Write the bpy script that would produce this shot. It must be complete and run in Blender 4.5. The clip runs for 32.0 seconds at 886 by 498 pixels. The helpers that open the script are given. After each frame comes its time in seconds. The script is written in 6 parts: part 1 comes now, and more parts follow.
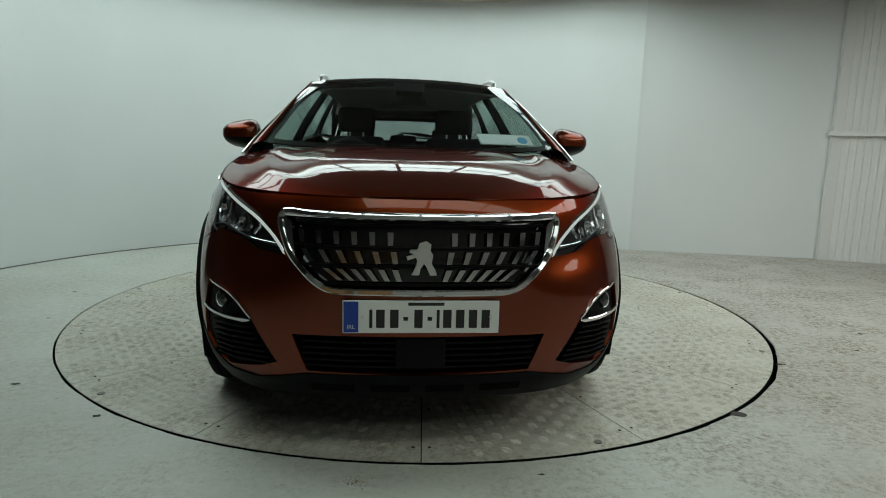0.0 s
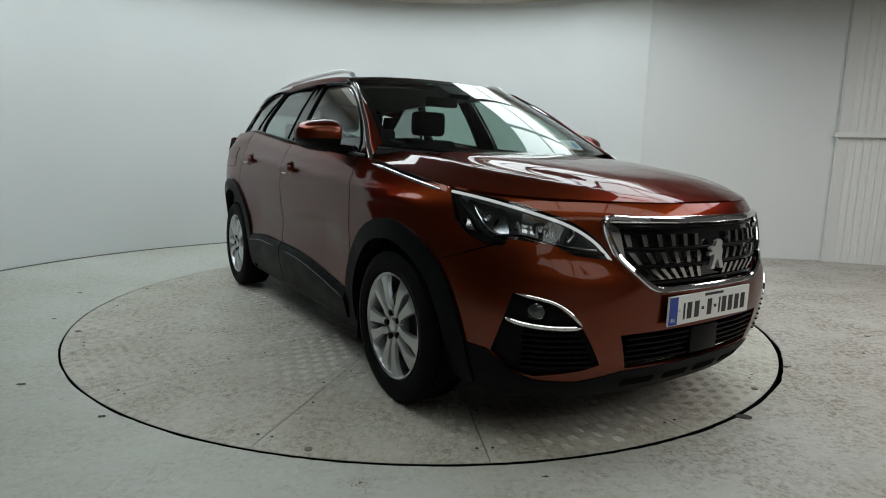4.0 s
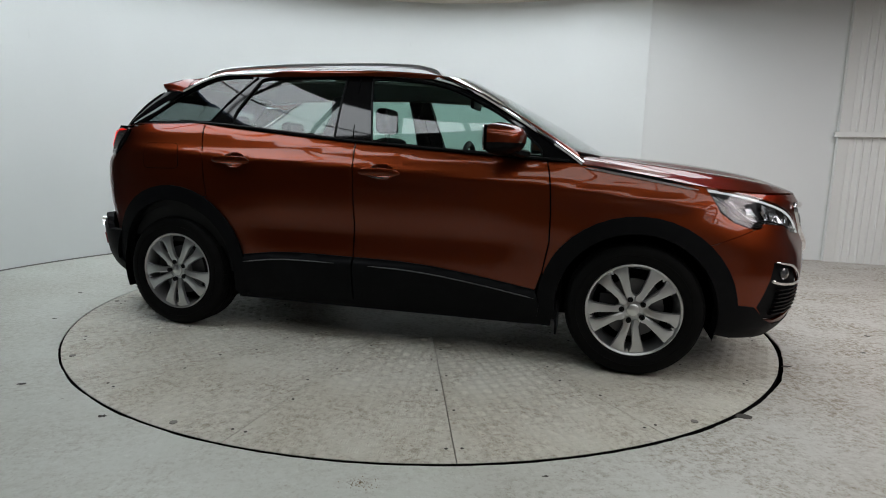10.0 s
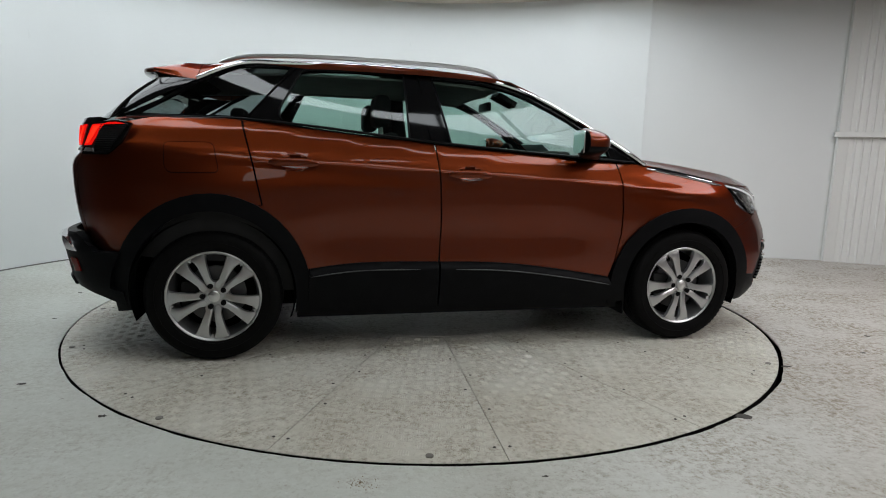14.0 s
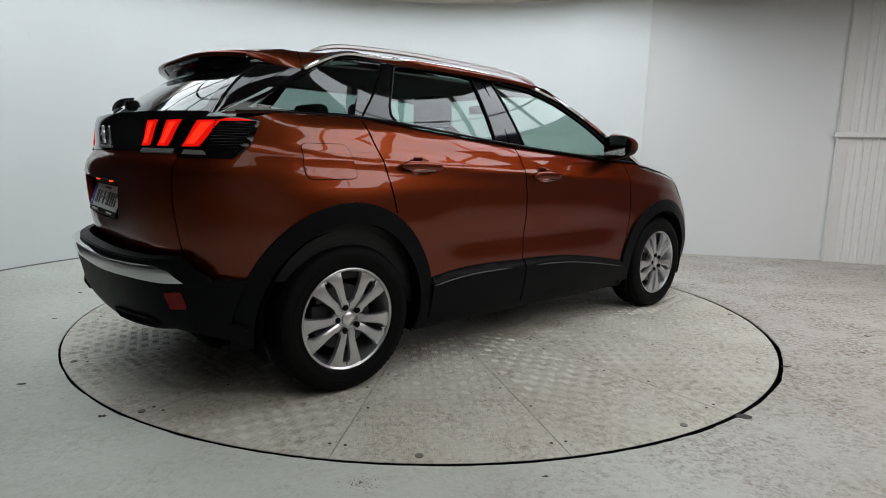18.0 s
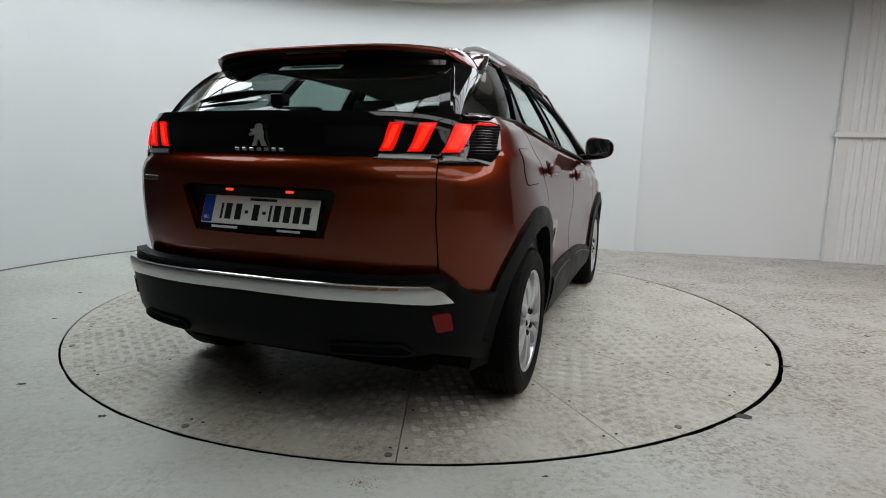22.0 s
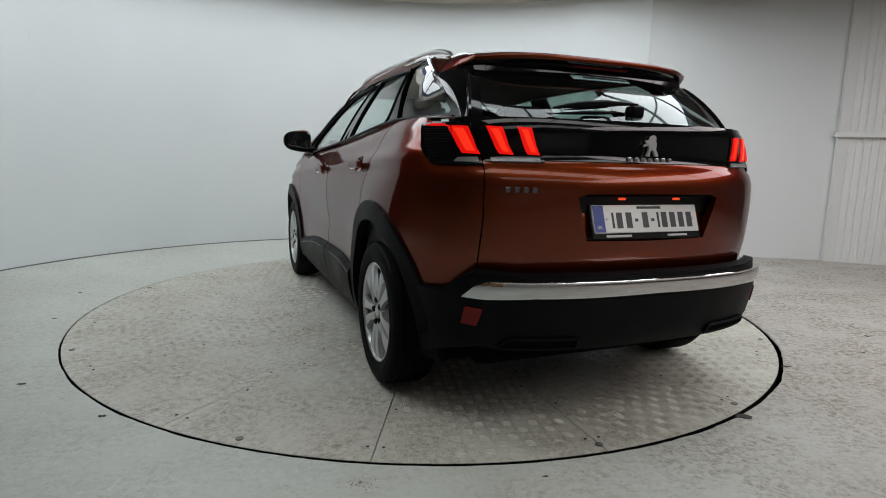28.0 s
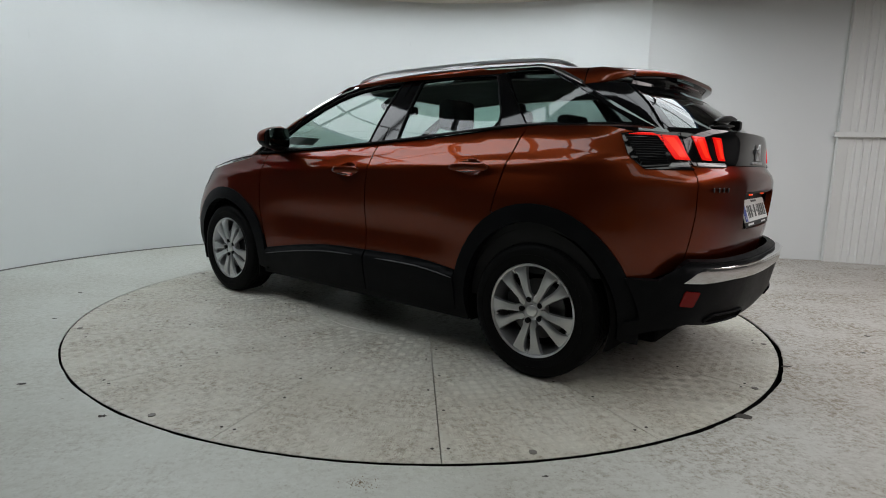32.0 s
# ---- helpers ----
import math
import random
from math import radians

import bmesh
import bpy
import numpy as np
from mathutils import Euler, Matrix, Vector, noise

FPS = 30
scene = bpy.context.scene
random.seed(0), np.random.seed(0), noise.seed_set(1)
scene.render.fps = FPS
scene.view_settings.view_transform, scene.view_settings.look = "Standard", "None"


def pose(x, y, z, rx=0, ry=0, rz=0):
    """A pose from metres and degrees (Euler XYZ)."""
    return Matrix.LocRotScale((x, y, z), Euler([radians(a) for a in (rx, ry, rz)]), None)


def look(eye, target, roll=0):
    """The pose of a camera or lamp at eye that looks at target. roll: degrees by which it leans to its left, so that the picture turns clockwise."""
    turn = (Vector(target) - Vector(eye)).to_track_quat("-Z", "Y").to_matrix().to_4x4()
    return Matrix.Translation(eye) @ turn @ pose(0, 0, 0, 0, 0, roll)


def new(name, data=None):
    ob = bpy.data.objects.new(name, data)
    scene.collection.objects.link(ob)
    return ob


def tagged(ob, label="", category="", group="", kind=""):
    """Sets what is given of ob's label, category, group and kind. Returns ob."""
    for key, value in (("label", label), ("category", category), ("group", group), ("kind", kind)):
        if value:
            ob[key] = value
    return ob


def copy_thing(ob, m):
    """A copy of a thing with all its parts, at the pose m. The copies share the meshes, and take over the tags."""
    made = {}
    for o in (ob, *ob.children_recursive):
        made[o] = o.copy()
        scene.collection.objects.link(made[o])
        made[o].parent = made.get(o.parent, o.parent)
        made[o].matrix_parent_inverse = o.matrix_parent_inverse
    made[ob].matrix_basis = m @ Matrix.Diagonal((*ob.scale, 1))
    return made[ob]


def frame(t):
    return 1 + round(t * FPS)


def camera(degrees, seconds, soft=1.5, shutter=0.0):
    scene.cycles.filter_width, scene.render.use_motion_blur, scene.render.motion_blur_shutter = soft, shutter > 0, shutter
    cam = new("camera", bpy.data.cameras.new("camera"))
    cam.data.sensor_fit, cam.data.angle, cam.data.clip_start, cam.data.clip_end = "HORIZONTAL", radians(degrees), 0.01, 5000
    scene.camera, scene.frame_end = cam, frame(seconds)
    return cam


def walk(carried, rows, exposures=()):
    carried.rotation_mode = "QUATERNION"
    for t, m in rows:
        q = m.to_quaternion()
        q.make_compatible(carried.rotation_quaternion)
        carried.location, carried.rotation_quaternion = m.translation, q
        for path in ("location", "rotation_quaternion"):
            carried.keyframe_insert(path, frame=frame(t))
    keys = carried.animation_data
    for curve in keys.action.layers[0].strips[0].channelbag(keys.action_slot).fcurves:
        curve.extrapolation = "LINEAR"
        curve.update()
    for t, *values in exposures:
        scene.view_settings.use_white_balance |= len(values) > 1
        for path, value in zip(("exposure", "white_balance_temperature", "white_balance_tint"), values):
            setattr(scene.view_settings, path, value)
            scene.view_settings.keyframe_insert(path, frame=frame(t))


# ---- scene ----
import mathutils

cam = camera(74.76, 32.0, soft=1.0)
EYE, PITCH, YAW, ROLL = (0.0, -4.158, 1.062), 8.84, 1.507, 1.511


def view(yaw, pitch):
    """The tripod camera, turned by small angles (degrees) to the right and down."""
    a, b = radians(YAW + yaw), radians(PITCH + pitch)
    way = Vector((math.sin(a) * math.cos(b), math.cos(a) * math.cos(b), -math.sin(b)))
    return look(EYE, Vector(EYE) + way, ROLL)


walk(cam, [(0.0, view(0.42, 0.11)), (0.5, view(0.40, 0.10)), (1.0, view(0.34, 0.08)), (1.5, view(0.25, 0.06)), (2.0, view(0.18, 0.04)),
           (2.5, view(0.11, 0.02)), (3.0, view(0.05, 0.0)), (3.5, view(0.02, -0.03)), (5.5, view(0, 0)), (32.0, view(0, 0))],
     exposures=[(0.0, -0.16, 6500, -8), (2.0, -0.15, 6500, -7), (5.5, -0.09, 6500, 8), (9.0, 0.05, 6500, 8), (12.0, 0.12, 6500, 8), (22.0, 0.11, 6500, 8), (27.0, 0.02, 6500, 8), (32.0, -0.06, 6500, 8)])

# ---- light: daylight through the rooflights and from the hall behind the camera ----
world = bpy.data.worlds.new("world")
world.use_nodes = True
sky = world.node_tree.nodes.new("ShaderNodeTexSky")
sky.sky_type, sky.sun_disc, sky.sun_elevation, sky.sun_rotation = "NISHITA", False, radians(40), radians(200)
world.node_tree.links.new(sky.outputs["Color"], world.node_tree.nodes["Background"].inputs["Color"])
world.node_tree.nodes["Background"].inputs["Strength"].default_value = 0.08
scene.world = world
# a glazed ring in the ceiling lets the daylight in round a dark centre
CEILING_Z, RING_X, RING_Y, RING_IN, RING_OUT, RING_FRONT = 3.10, -0.10, 0.10, 1.90, 3.36, -1.95
daylight = bpy.data.lights.new("ring_daylight", "AREA")
daylight.shape, daylight.size, daylight.energy, daylight.color = "DISK", 2 * RING_OUT + 0.2, 444, (0.938, 0.978, 1.0)
ring_lamp = new("ring_daylight", daylight)
ring_lamp.location = (RING_X, RING_Y, CEILING_Z + 0.16)


# long rooflights of the hall: x, y, length in x and y, watts, colour
HALL_LIGHTS = [(4.75, -2.7, 1.7, 5.6, 138, (1.0, 0.905, 0.915)), (1.5, -3.55, 4.8, 0.8, 29, (0.98, 1.0, 0.97)), (2.4, -5.3, 5.5, 0.9, 20, (0.98, 1.0, 0.98))]
for x, y, sx, sy, watts, tone in HALL_LIGHTS:
    data = bpy.data.lights.new("hall_daylight", "AREA")
    data.shape, data.size, data.size_y, data.energy, data.color = "RECTANGLE", sx, sy, watts, tone
    new("hall_daylight", data).location = (x, y, CEILING_Z - 0.012)


# ---- materials ----
def material(name, color, rough=0.5, metal=0.0, coat=0.0, coat_rough=0.03, spec=0.5):
    m = bpy.data.materials.new(name)
    m.use_nodes = True
    b = m.node_tree.nodes["Principled BSDF"]
    b.inputs["Base Color"].default_value = (*color, 1)
    b.inputs["Roughness"].default_value = rough
    b.inputs["Metallic"].default_value = metal
    b.inputs["Specular IOR Level"].default_value = spec
    b.inputs["Coat Weight"].default_value = coat
    b.inputs["Coat Roughness"].default_value = coat_rough
    return m


class Nodes:
    """Shorthand for the nodes of one material."""

    def __init__(self, m):
        self.tree = m.node_tree
        self.bsdf = m.node_tree.nodes["Principled BSDF"]
        self.place = self.tree.nodes.new("ShaderNodeTexCoord").outputs["Object"]

    def add(self, kind, **sets):
        n = self.tree.nodes.new(kind)
        for key, value in sets.items():
            n.inputs[key.replace("_", " ")].default_value = value
        return n

    def link(self, a, b):
        self.tree.links.new(a, b)

    def noise(self, scale, detail=4.0, rough=0.55, stretch=None):
        n = self.add("ShaderNodeTexNoise", Scale=scale, Detail=detail, Roughness=rough)
        if stretch:
            mp = self.add("ShaderNodeMapping")
            mp.inputs["Scale"].default_value = stretch
            self.link(self.place, mp.inputs["Vector"])
            self.link(mp.outputs["Vector"], n.inputs["Vector"])
        else:
            self.link(self.place, n.inputs["Vector"])
        return n.outputs["Fac"]

    def ramp(self, fac, stops):
        r = self.add("ShaderNodeValToRGB")
        e = r.color_ramp.elements
        while len(e) < len(stops):
            e.new(0.5)
        for el, (p, c) in zip(e, stops):
            el.position, el.color = p, ((c, c, c, 1) if isinstance(c, float) else (*c, 1))
        self.link(fac, r.inputs["Fac"])
        return r.outputs["Color"]

    def mix(self, fac, a, b, mode="MIX"):
        n = self.tree.nodes.new("ShaderNodeMix")
        n.data_type, n.blend_type = "RGBA", mode
        for slot, v in ((0, fac), (6, a), (7, b)):
            if isinstance(v, (int, float)):
                n.inputs[slot].default_value = v
            elif isinstance(v, tuple):
                n.inputs[slot].default_value = (*v, 1)
            else:
                self.link(v, n.inputs[slot])
        return n.outputs[2]

    def bump(self, height, strength, distance):
        b = self.add("ShaderNodeBump", Strength=strength, Distance=distance)
        self.link(height, b.inputs["Height"])
        self.link(b.outputs["Normal"], self.bsdf.inputs["Normal"])


def floor_paint(name, base, stain, dirt, rough=0.45, worn_from=None, brown=0.35):
    """Old floor paint: broad stains, brown wear in patches, fine dark specks. worn_from: the x past which the wear grows."""
    m = material(name, base, rough)
    n = Nodes(m)
    big = n.ramp(n.noise(0.8, 6, 0.6), [(0.36, 0.0), (0.64, 1.0)])
    patch = n.ramp(n.noise(3.0, 9, 0.75), [(0.40, 0.0), (0.60, 1.0)])
    wear = n.ramp(n.noise(30.0, 12, 0.80), [(0.45, 0.0), (0.58, 1.0)])
    grit = n.ramp(n.noise(60.0, 8, 0.75), [(0.56, 0.0), (0.68, 1.0)])
    speck = n.ramp(n.noise(26.0, 3, 0.5), [(0.735, 0.0), (0.76, 1.0)])
    tiny = n.ramp(n.noise(95.0, 2, 0.5), [(0.735, 0.0), (0.77, 1.0)])
    if worn_from is not None:
        sep = n.add("ShaderNodeSeparateXYZ")
        n.link(n.place, sep.inputs[0])
        span = n.add("ShaderNodeMapRange")
        span.inputs["From Min"].default_value, span.inputs["From Max"].default_value = worn_from, worn_from + 2.2
        span.inputs["To Min"].default_value, span.inputs["To Max"].default_value = 0.22, 1.0
        n.link(sep.outputs["X"], span.inputs["Value"])
        patch = n.mix(1.0, patch, span.outputs["Result"], "MULTIPLY")
        grit = n.mix(1.0, grit, n.mix(span.outputs["Result"], (0.3, 0.3, 0.3), (1.8, 1.8, 1.8)), "MULTIPLY")
    c = n.mix(big, base, stain)
    if worn_from is not None:
        c = n.mix(span.outputs["Result"], c, n.mix(big, (0.462, 0.449, 0.420), (0.375, 0.352, 0.318)))
    worn = n.mix(1.0, patch, wear, "MULTIPLY")
    c = n.mix(n.mix(1.0, worn, (brown + 0.3,) * 3, "MULTIPLY"), c, dirt)
    c = n.mix(n.mix(1.0, n.mix(1.0, patch, grit, "MULTIPLY"), (brown + 0.25,) * 3, "MULTIPLY"), c, tuple(v * 0.7 for v in dirt))
    c = n.mix(n.mix(1.0, grit, (0.28,) * 3, "MULTIPLY"), c, dirt)
    scuff = n.ramp(n.noise(150.0, 4, 0.6), [(0.60, 0.0), (0.70, 1.0)])
    c = n.mix(n.mix(1.0, n.mix(1.0, scuff, worn, "MULTIPLY"), (0.75,) * 3, "MULTIPLY"), c, tuple(v * 0.5 for v in dirt))
    pale = n.ramp(n.noise(34.0, 8, 0.7), [(0.56, 0.0), (0.66, 1.0)])
    c = n.mix(n.mix(1.0, pale, (0.30,) * 3, "MULTIPLY"), c, tuple(min(0.8, v * 1.25) for v in base))
    c = n.mix(n.mix(1.0, tiny, (0.6,) * 3, "MULTIPLY"), c, tuple(v * 0.5 for v in dirt))
    c = n.mix(n.mix(1.0, speck, (0.55,) * 3, "MULTIPLY"), c, tuple(v * 0.45 for v in dirt))
    n.link(c, n.bsdf.inputs["Base Color"])
    n.link(n.ramp(wear, [(0.0, rough - 0.06), (1.0, rough + 0.2)]), n.bsdf.inputs["Roughness"])
    n.bump(n.noise(45.0, 8, 0.7), 0.35, 0.005)
    return m


def wall_paint(name, base):
    m = material(name, base, 0.55)
    n = Nodes(m)
    c = n.mix(n.ramp(n.noise(0.7, 3), [(0.3, 0.0), (0.7, 1.0)]), base, tuple(v * 0.96 for v in base))
    scuff = n.ramp(n.noise(9.0, 8, 0.75, (1, 1, 0.25)), [(0.66, 0.0), (0.74, 1.0)])
    c = n.mix(n.mix(0.25, (0, 0, 0), scuff), c, tuple(v * 0.7 for v in base))
    n.link(c, n.bsdf.inputs["Base Color"])
    n.bump(n.noise(25.0, 4), 0.06, 0.004)
    return m


def car_paint():
    m = material("copper_paint", (0.10, 0.024, 0.007), 0.33, 0.92, 0.9, 0.005)
    n = Nodes(m)
    n.bsdf.inputs["Specular Tint"].default_value = (0.27, 0.070, 0.026, 1)
    n.bsdf.inputs["Coat IOR"].default_value = 1.42
    flake = n.ramp(n.noise(900.0, 2), [(0.35, 0.0), (0.7, 1.0)])
    n.link(n.mix(flake, (0.108, 0.0172, 0.0045), (0.206, 0.0368, 0.0102)), n.bsdf.inputs["Base Color"])
    dust = n.ramp(n.noise(3.0, 8, 0.7), [(0.4, 0.003), (0.8, 0.012)])
    n.link(dust, n.bsdf.inputs["Coat Roughness"])
    return m


def grained(name, color, rough, scale=500.0, strength=0.25, spec=0.25):
    m = material(name, color, rough, spec=spec)
    n = Nodes(m)
    n.bump(n.noise(scale, 2), strength, 0.001)
    n.link(n.ramp(n.noise(4.0, 6, 0.7), [(0.3, rough - 0.07), (0.75, rough + 0.12)]), n.bsdf.inputs["Roughness"])
    c2 = tuple(v * 1.3 + 0.002 for v in color)
    n.link(n.mix(n.ramp(n.noise(7.0, 6, 0.7), [(0.45, 0.0), (0.8, 1.0)]), color, c2), n.bsdf.inputs["Base Color"])
    return m


def glass(name, tint, gloss_tint=(1, 1, 1)):
    """Thin glass: clear straight through with a tint, glossy by Fresnel."""
    m = bpy.data.materials.new(name)
    m.use_nodes = True
    t = m.node_tree
    t.nodes.remove(t.nodes["Principled BSDF"])
    out = t.nodes["Material Output"]
    clear, gloss, mix, fres = (t.nodes.new(k) for k in ("ShaderNodeBsdfTransparent", "ShaderNodeBsdfGlossy", "ShaderNodeMixShader", "ShaderNodeLayerWeight"))
    power, scale = t.nodes.new("ShaderNodeMath"), t.nodes.new("ShaderNodeMath")
    power.operation, scale.operation = "POWER", "MULTIPLY_ADD"
    clear.inputs["Color"].default_value = (*tint, 1)
    gloss.inputs["Color"].default_value = (*gloss_tint, 1)
    gloss.inputs["Roughness"].default_value = 0.005
    fres.inputs["Blend"].default_value = 0.5
    power.inputs[1].default_value = 4.6
    scale.inputs[1].default_value, scale.inputs[2].default_value = 0.93, 0.058
    t.links.new(fres.outputs["Facing"], power.inputs[0])
    t.links.new(power.outputs[0], scale.inputs[0])
    t.links.new(scale.outputs[0], mix.inputs["Fac"])
    t.links.new(clear.outputs[0], mix.inputs[1])
    t.links.new(gloss.outputs[0], mix.inputs[2])
    t.links.new(mix.outputs[0], out.inputs["Surface"])
    return m


def lit(name, color, strength):
    m = material(name, tuple(0.5 * c for c in color), 0.2)
    b = m.node_tree.nodes["Principled BSDF"]
    b.inputs["Emission Color"].default_value = (*color, 1)
    b.inputs["Emission Strength"].default_value = strength
    return m


FLOOR = floor_paint("floor_paint", (0.535, 0.562, 0.518), (0.478, 0.497, 0.450), (0.200, 0.157, 0.105), 0.42, 0.0, 0.95)
PLATE = floor_paint("painted_tread_plate", (0.585, 0.582, 0.524), (0.490, 0.474, 0.406), (0.17, 0.130, 0.080), 0.34, None, 0.34)
TREAD = floor_paint("worn_tread_bars", (0.655, 0.651, 0.592), (0.550, 0.533, 0.462), (0.17, 0.130, 0.080), 0.36, None, 0.30)
WALL = wall_paint("white_wall", (0.71, 0.735, 0.735))
PANEL_WALL = wall_paint("white_panel", (0.70, 0.72, 0.72))
SHEET = wall_paint("white_sheet", (0.70, 0.71, 0.69))
CEILING = wall_paint("ceiling_board", (0.60, 0.565, 0.50))
ROOF = material("roof_sheet", (0.085, 0.087, 0.085), 0.7)
HALL = wall_paint("hall_wall", (0.12, 0.12, 0.117))
HALL_BACK = wall_paint("hall_end_wall", (0.55, 0.54, 0.52))
STEEL = material("dark_steel", (0.02, 0.02, 0.022), 0.6, 0.4)
JOINT = material("grey_joint", (0.20, 0.20, 0.19), 0.8)
MARK = material("dirt_mark", (0.04, 0.035, 0.03), 0.8)
BOLT = material("dull_bolt", (0.20, 0.19, 0.17), 0.55, 0.6)
PAINT = car_paint()
CLAD = grained("black_grained_plastic", (0.004, 0.0042, 0.005), 0.45, 500.0, 0.25, 0.07)
TRIM = material("black_trim", (0.004, 0.004, 0.0045), 0.34, spec=0.08)
GLOSS = material("gloss_black", (0.004, 0.004, 0.0045), 0.06)
CHROME = material("chrome", (0.82, 0.82, 0.84), 0.07, 1.0)
SATIN = material("satin_metal", (0.78, 0.785, 0.79), 0.34, 1.0)
DASH = material("dull_chrome", (0.48, 0.485, 0.49), 0.16, 1.0)
ALLOY = material("silver_alloy", (0.55, 0.56, 0.575), 0.30, 0.90, 0.25, 0.08)
ALLOY_DARK = material("dark_alloy", (0.10, 0.10, 0.105), 0.4, 0.6)
RUBBER = grained("tyre_rubber", (0.004, 0.004, 0.0042), 0.6, 300.0, 0.2, 0.07)
LAMP_BACK = material("lamp_housing", (0.03, 0.031, 0.033), 0.30, 0.5)
# near-black for gaps and hollows: their shade is put into the colour
DARK = material("cavity_shade_black", (0.004, 0.004, 0.004), 0.9, spec=0.03)
CABIN = grained("cabin_plastic", (0.010, 0.010, 0.011), 0.6)
CLOTH = grained("seat_cloth", (0.012, 0.012, 0.014), 0.9, 700.0, 0.4)
LINER = grained("headliner", (0.22, 0.22, 0.21), 0.9)
SCREEN = glass("windscreen_glass", (0.74, 0.82, 0.79))
WINDOW = glass("window_glass", (0.55, 0.71, 0.66))
PRIVACY = glass("tinted_glass", (0.42, 0.48, 0.47))
LENS = glass("clear_lens", (0.88, 0.90, 0.92))
MIRROR = material("mirror_glass", (0.85, 0.88, 0.88), 0.02, 1.0)
BADGE = material("silver_badge", (0.66, 0.665, 0.67), 0.38, 0.8)
FOG = material("fog_glass", (0.05, 0.052, 0.055), 0.10, 0.3, 1.0)
DRL = lit("daytime_light", (1.0, 1.0, 1.0), 0.58)
DRL.node_tree.nodes["Principled BSDF"].inputs["Base Color"].default_value = (0.12, 0.12, 0.12, 1)
TAIL = lit("tail_light", (1.0, 0.008, 0.005), 0.55)
TAIL_HOT = lit("tail_light_core", (1.0, 0.030, 0.010), 0.95)
BRAKE = material("dark_red_lens", (0.10, 0.004, 0.003), 0.2, spec=0.3)
BRIGHT_STRIP = material("bumper_chrome", (0.56, 0.565, 0.575), 0.05, 1.0)
DUST = material("brown_dust", (0.24, 0.17, 0.10), 0.9)
REFLECTOR = material("red_reflector", (0.15, 0.007, 0.006), 0.25, spec=0.2)
LAMP_CLEAR = material("clear_lamp_ribs", (0.20, 0.205, 0.21), 0.3, 0.2, 0.6)
PLATE_WHITE = material("plate_white", (0.74, 0.75, 0.73), 0.35, 0.0, 0.4)
PLATE_BLUE = material("plate_blue", (0.012, 0.045, 0.30), 0.4)
PLATE_INK = material("plate_ink", (0.012, 0.012, 0.014), 0.4)
CARDBOARD = grained("brown_cardboard", (0.30, 0.175, 0.085), 0.8, 60.0, 0.1)
TAPE = material("packing_tape", (0.50, 0.42, 0.30), 0.3)
PAPER = material("paper", (0.72, 0.78, 0.80), 0.6)
PAPER_BLUE = material("paper_blue", (0.10, 0.30, 0.52), 0.6)
STICKER = material("sticker", (0.45, 0.62, 0.62), 0.5)
AMBER = lit("plate_lamp", (1.0, 0.08, 0.02), 0.8)
LETTER = material("white_ink", (0.62, 0.62, 0.62), 0.5)


# ---- mesh helpers ----
def mesh_of(name, bm, mat):
    me = bpy.data.meshes.new(name)
    bm.to_mesh(me)
    bm.free()
    me.materials.append(mat)
    return me


def part(name, bm, mat, parent=None, label="", soft=True, sharp=35):
    """One mesh object from a bmesh, under a thing or a part."""
    if soft:
        for f in bm.faces:
            f.smooth = True
        for e in bm.edges:
            if len(e.link_faces) == 2 and e.calc_face_angle(0) > radians(sharp):
                e.smooth = False
    ob = new(name, mesh_of(name, bm, mat))
    if parent:
        ob.parent = parent
    if label:
        ob["label"] = label
    return ob


def block(x0, x1, y0, y1, z0, z1, bevel=0.0, seg=2):
    bm = bmesh.new()
    bmesh.ops.create_cube(bm, size=1.0)
    for v in bm.verts:
        v.co = Vector((x0 + (v.co.x + 0.5) * (x1 - x0), y0 + (v.co.y + 0.5) * (y1 - y0), z0 + (v.co.z + 0.5) * (z1 - z0)))
    if bevel:
        bmesh.ops.bevel(bm, geom=bm.edges[:], offset=bevel, segments=seg, profile=0.6, affect="EDGES")
    return bm


def lathe(profile, n=48, a0=0.0, a1=360.0):
    """Turns (radius, y) pairs round the y axis."""
    bm = bmesh.new()
    full = abs(a1 - a0 - 360) < 1e-6
    rows = []
    for i in range(n if full else n + 1):
        a = radians(a0 + (a1 - a0) * i / n)
        rows.append([bm.verts.new((r * math.cos(a), y, r * math.sin(a))) for r, y in profile])
    for i in range(n):
        p, q = rows[i], rows[(i + 1) % len(rows)]
        for j in range(len(profile) - 1):
            bm.faces.new((p[j], q[j], q[j + 1], p[j + 1]))
    bmesh.ops.recalc_face_normals(bm, faces=bm.faces)
    return bm


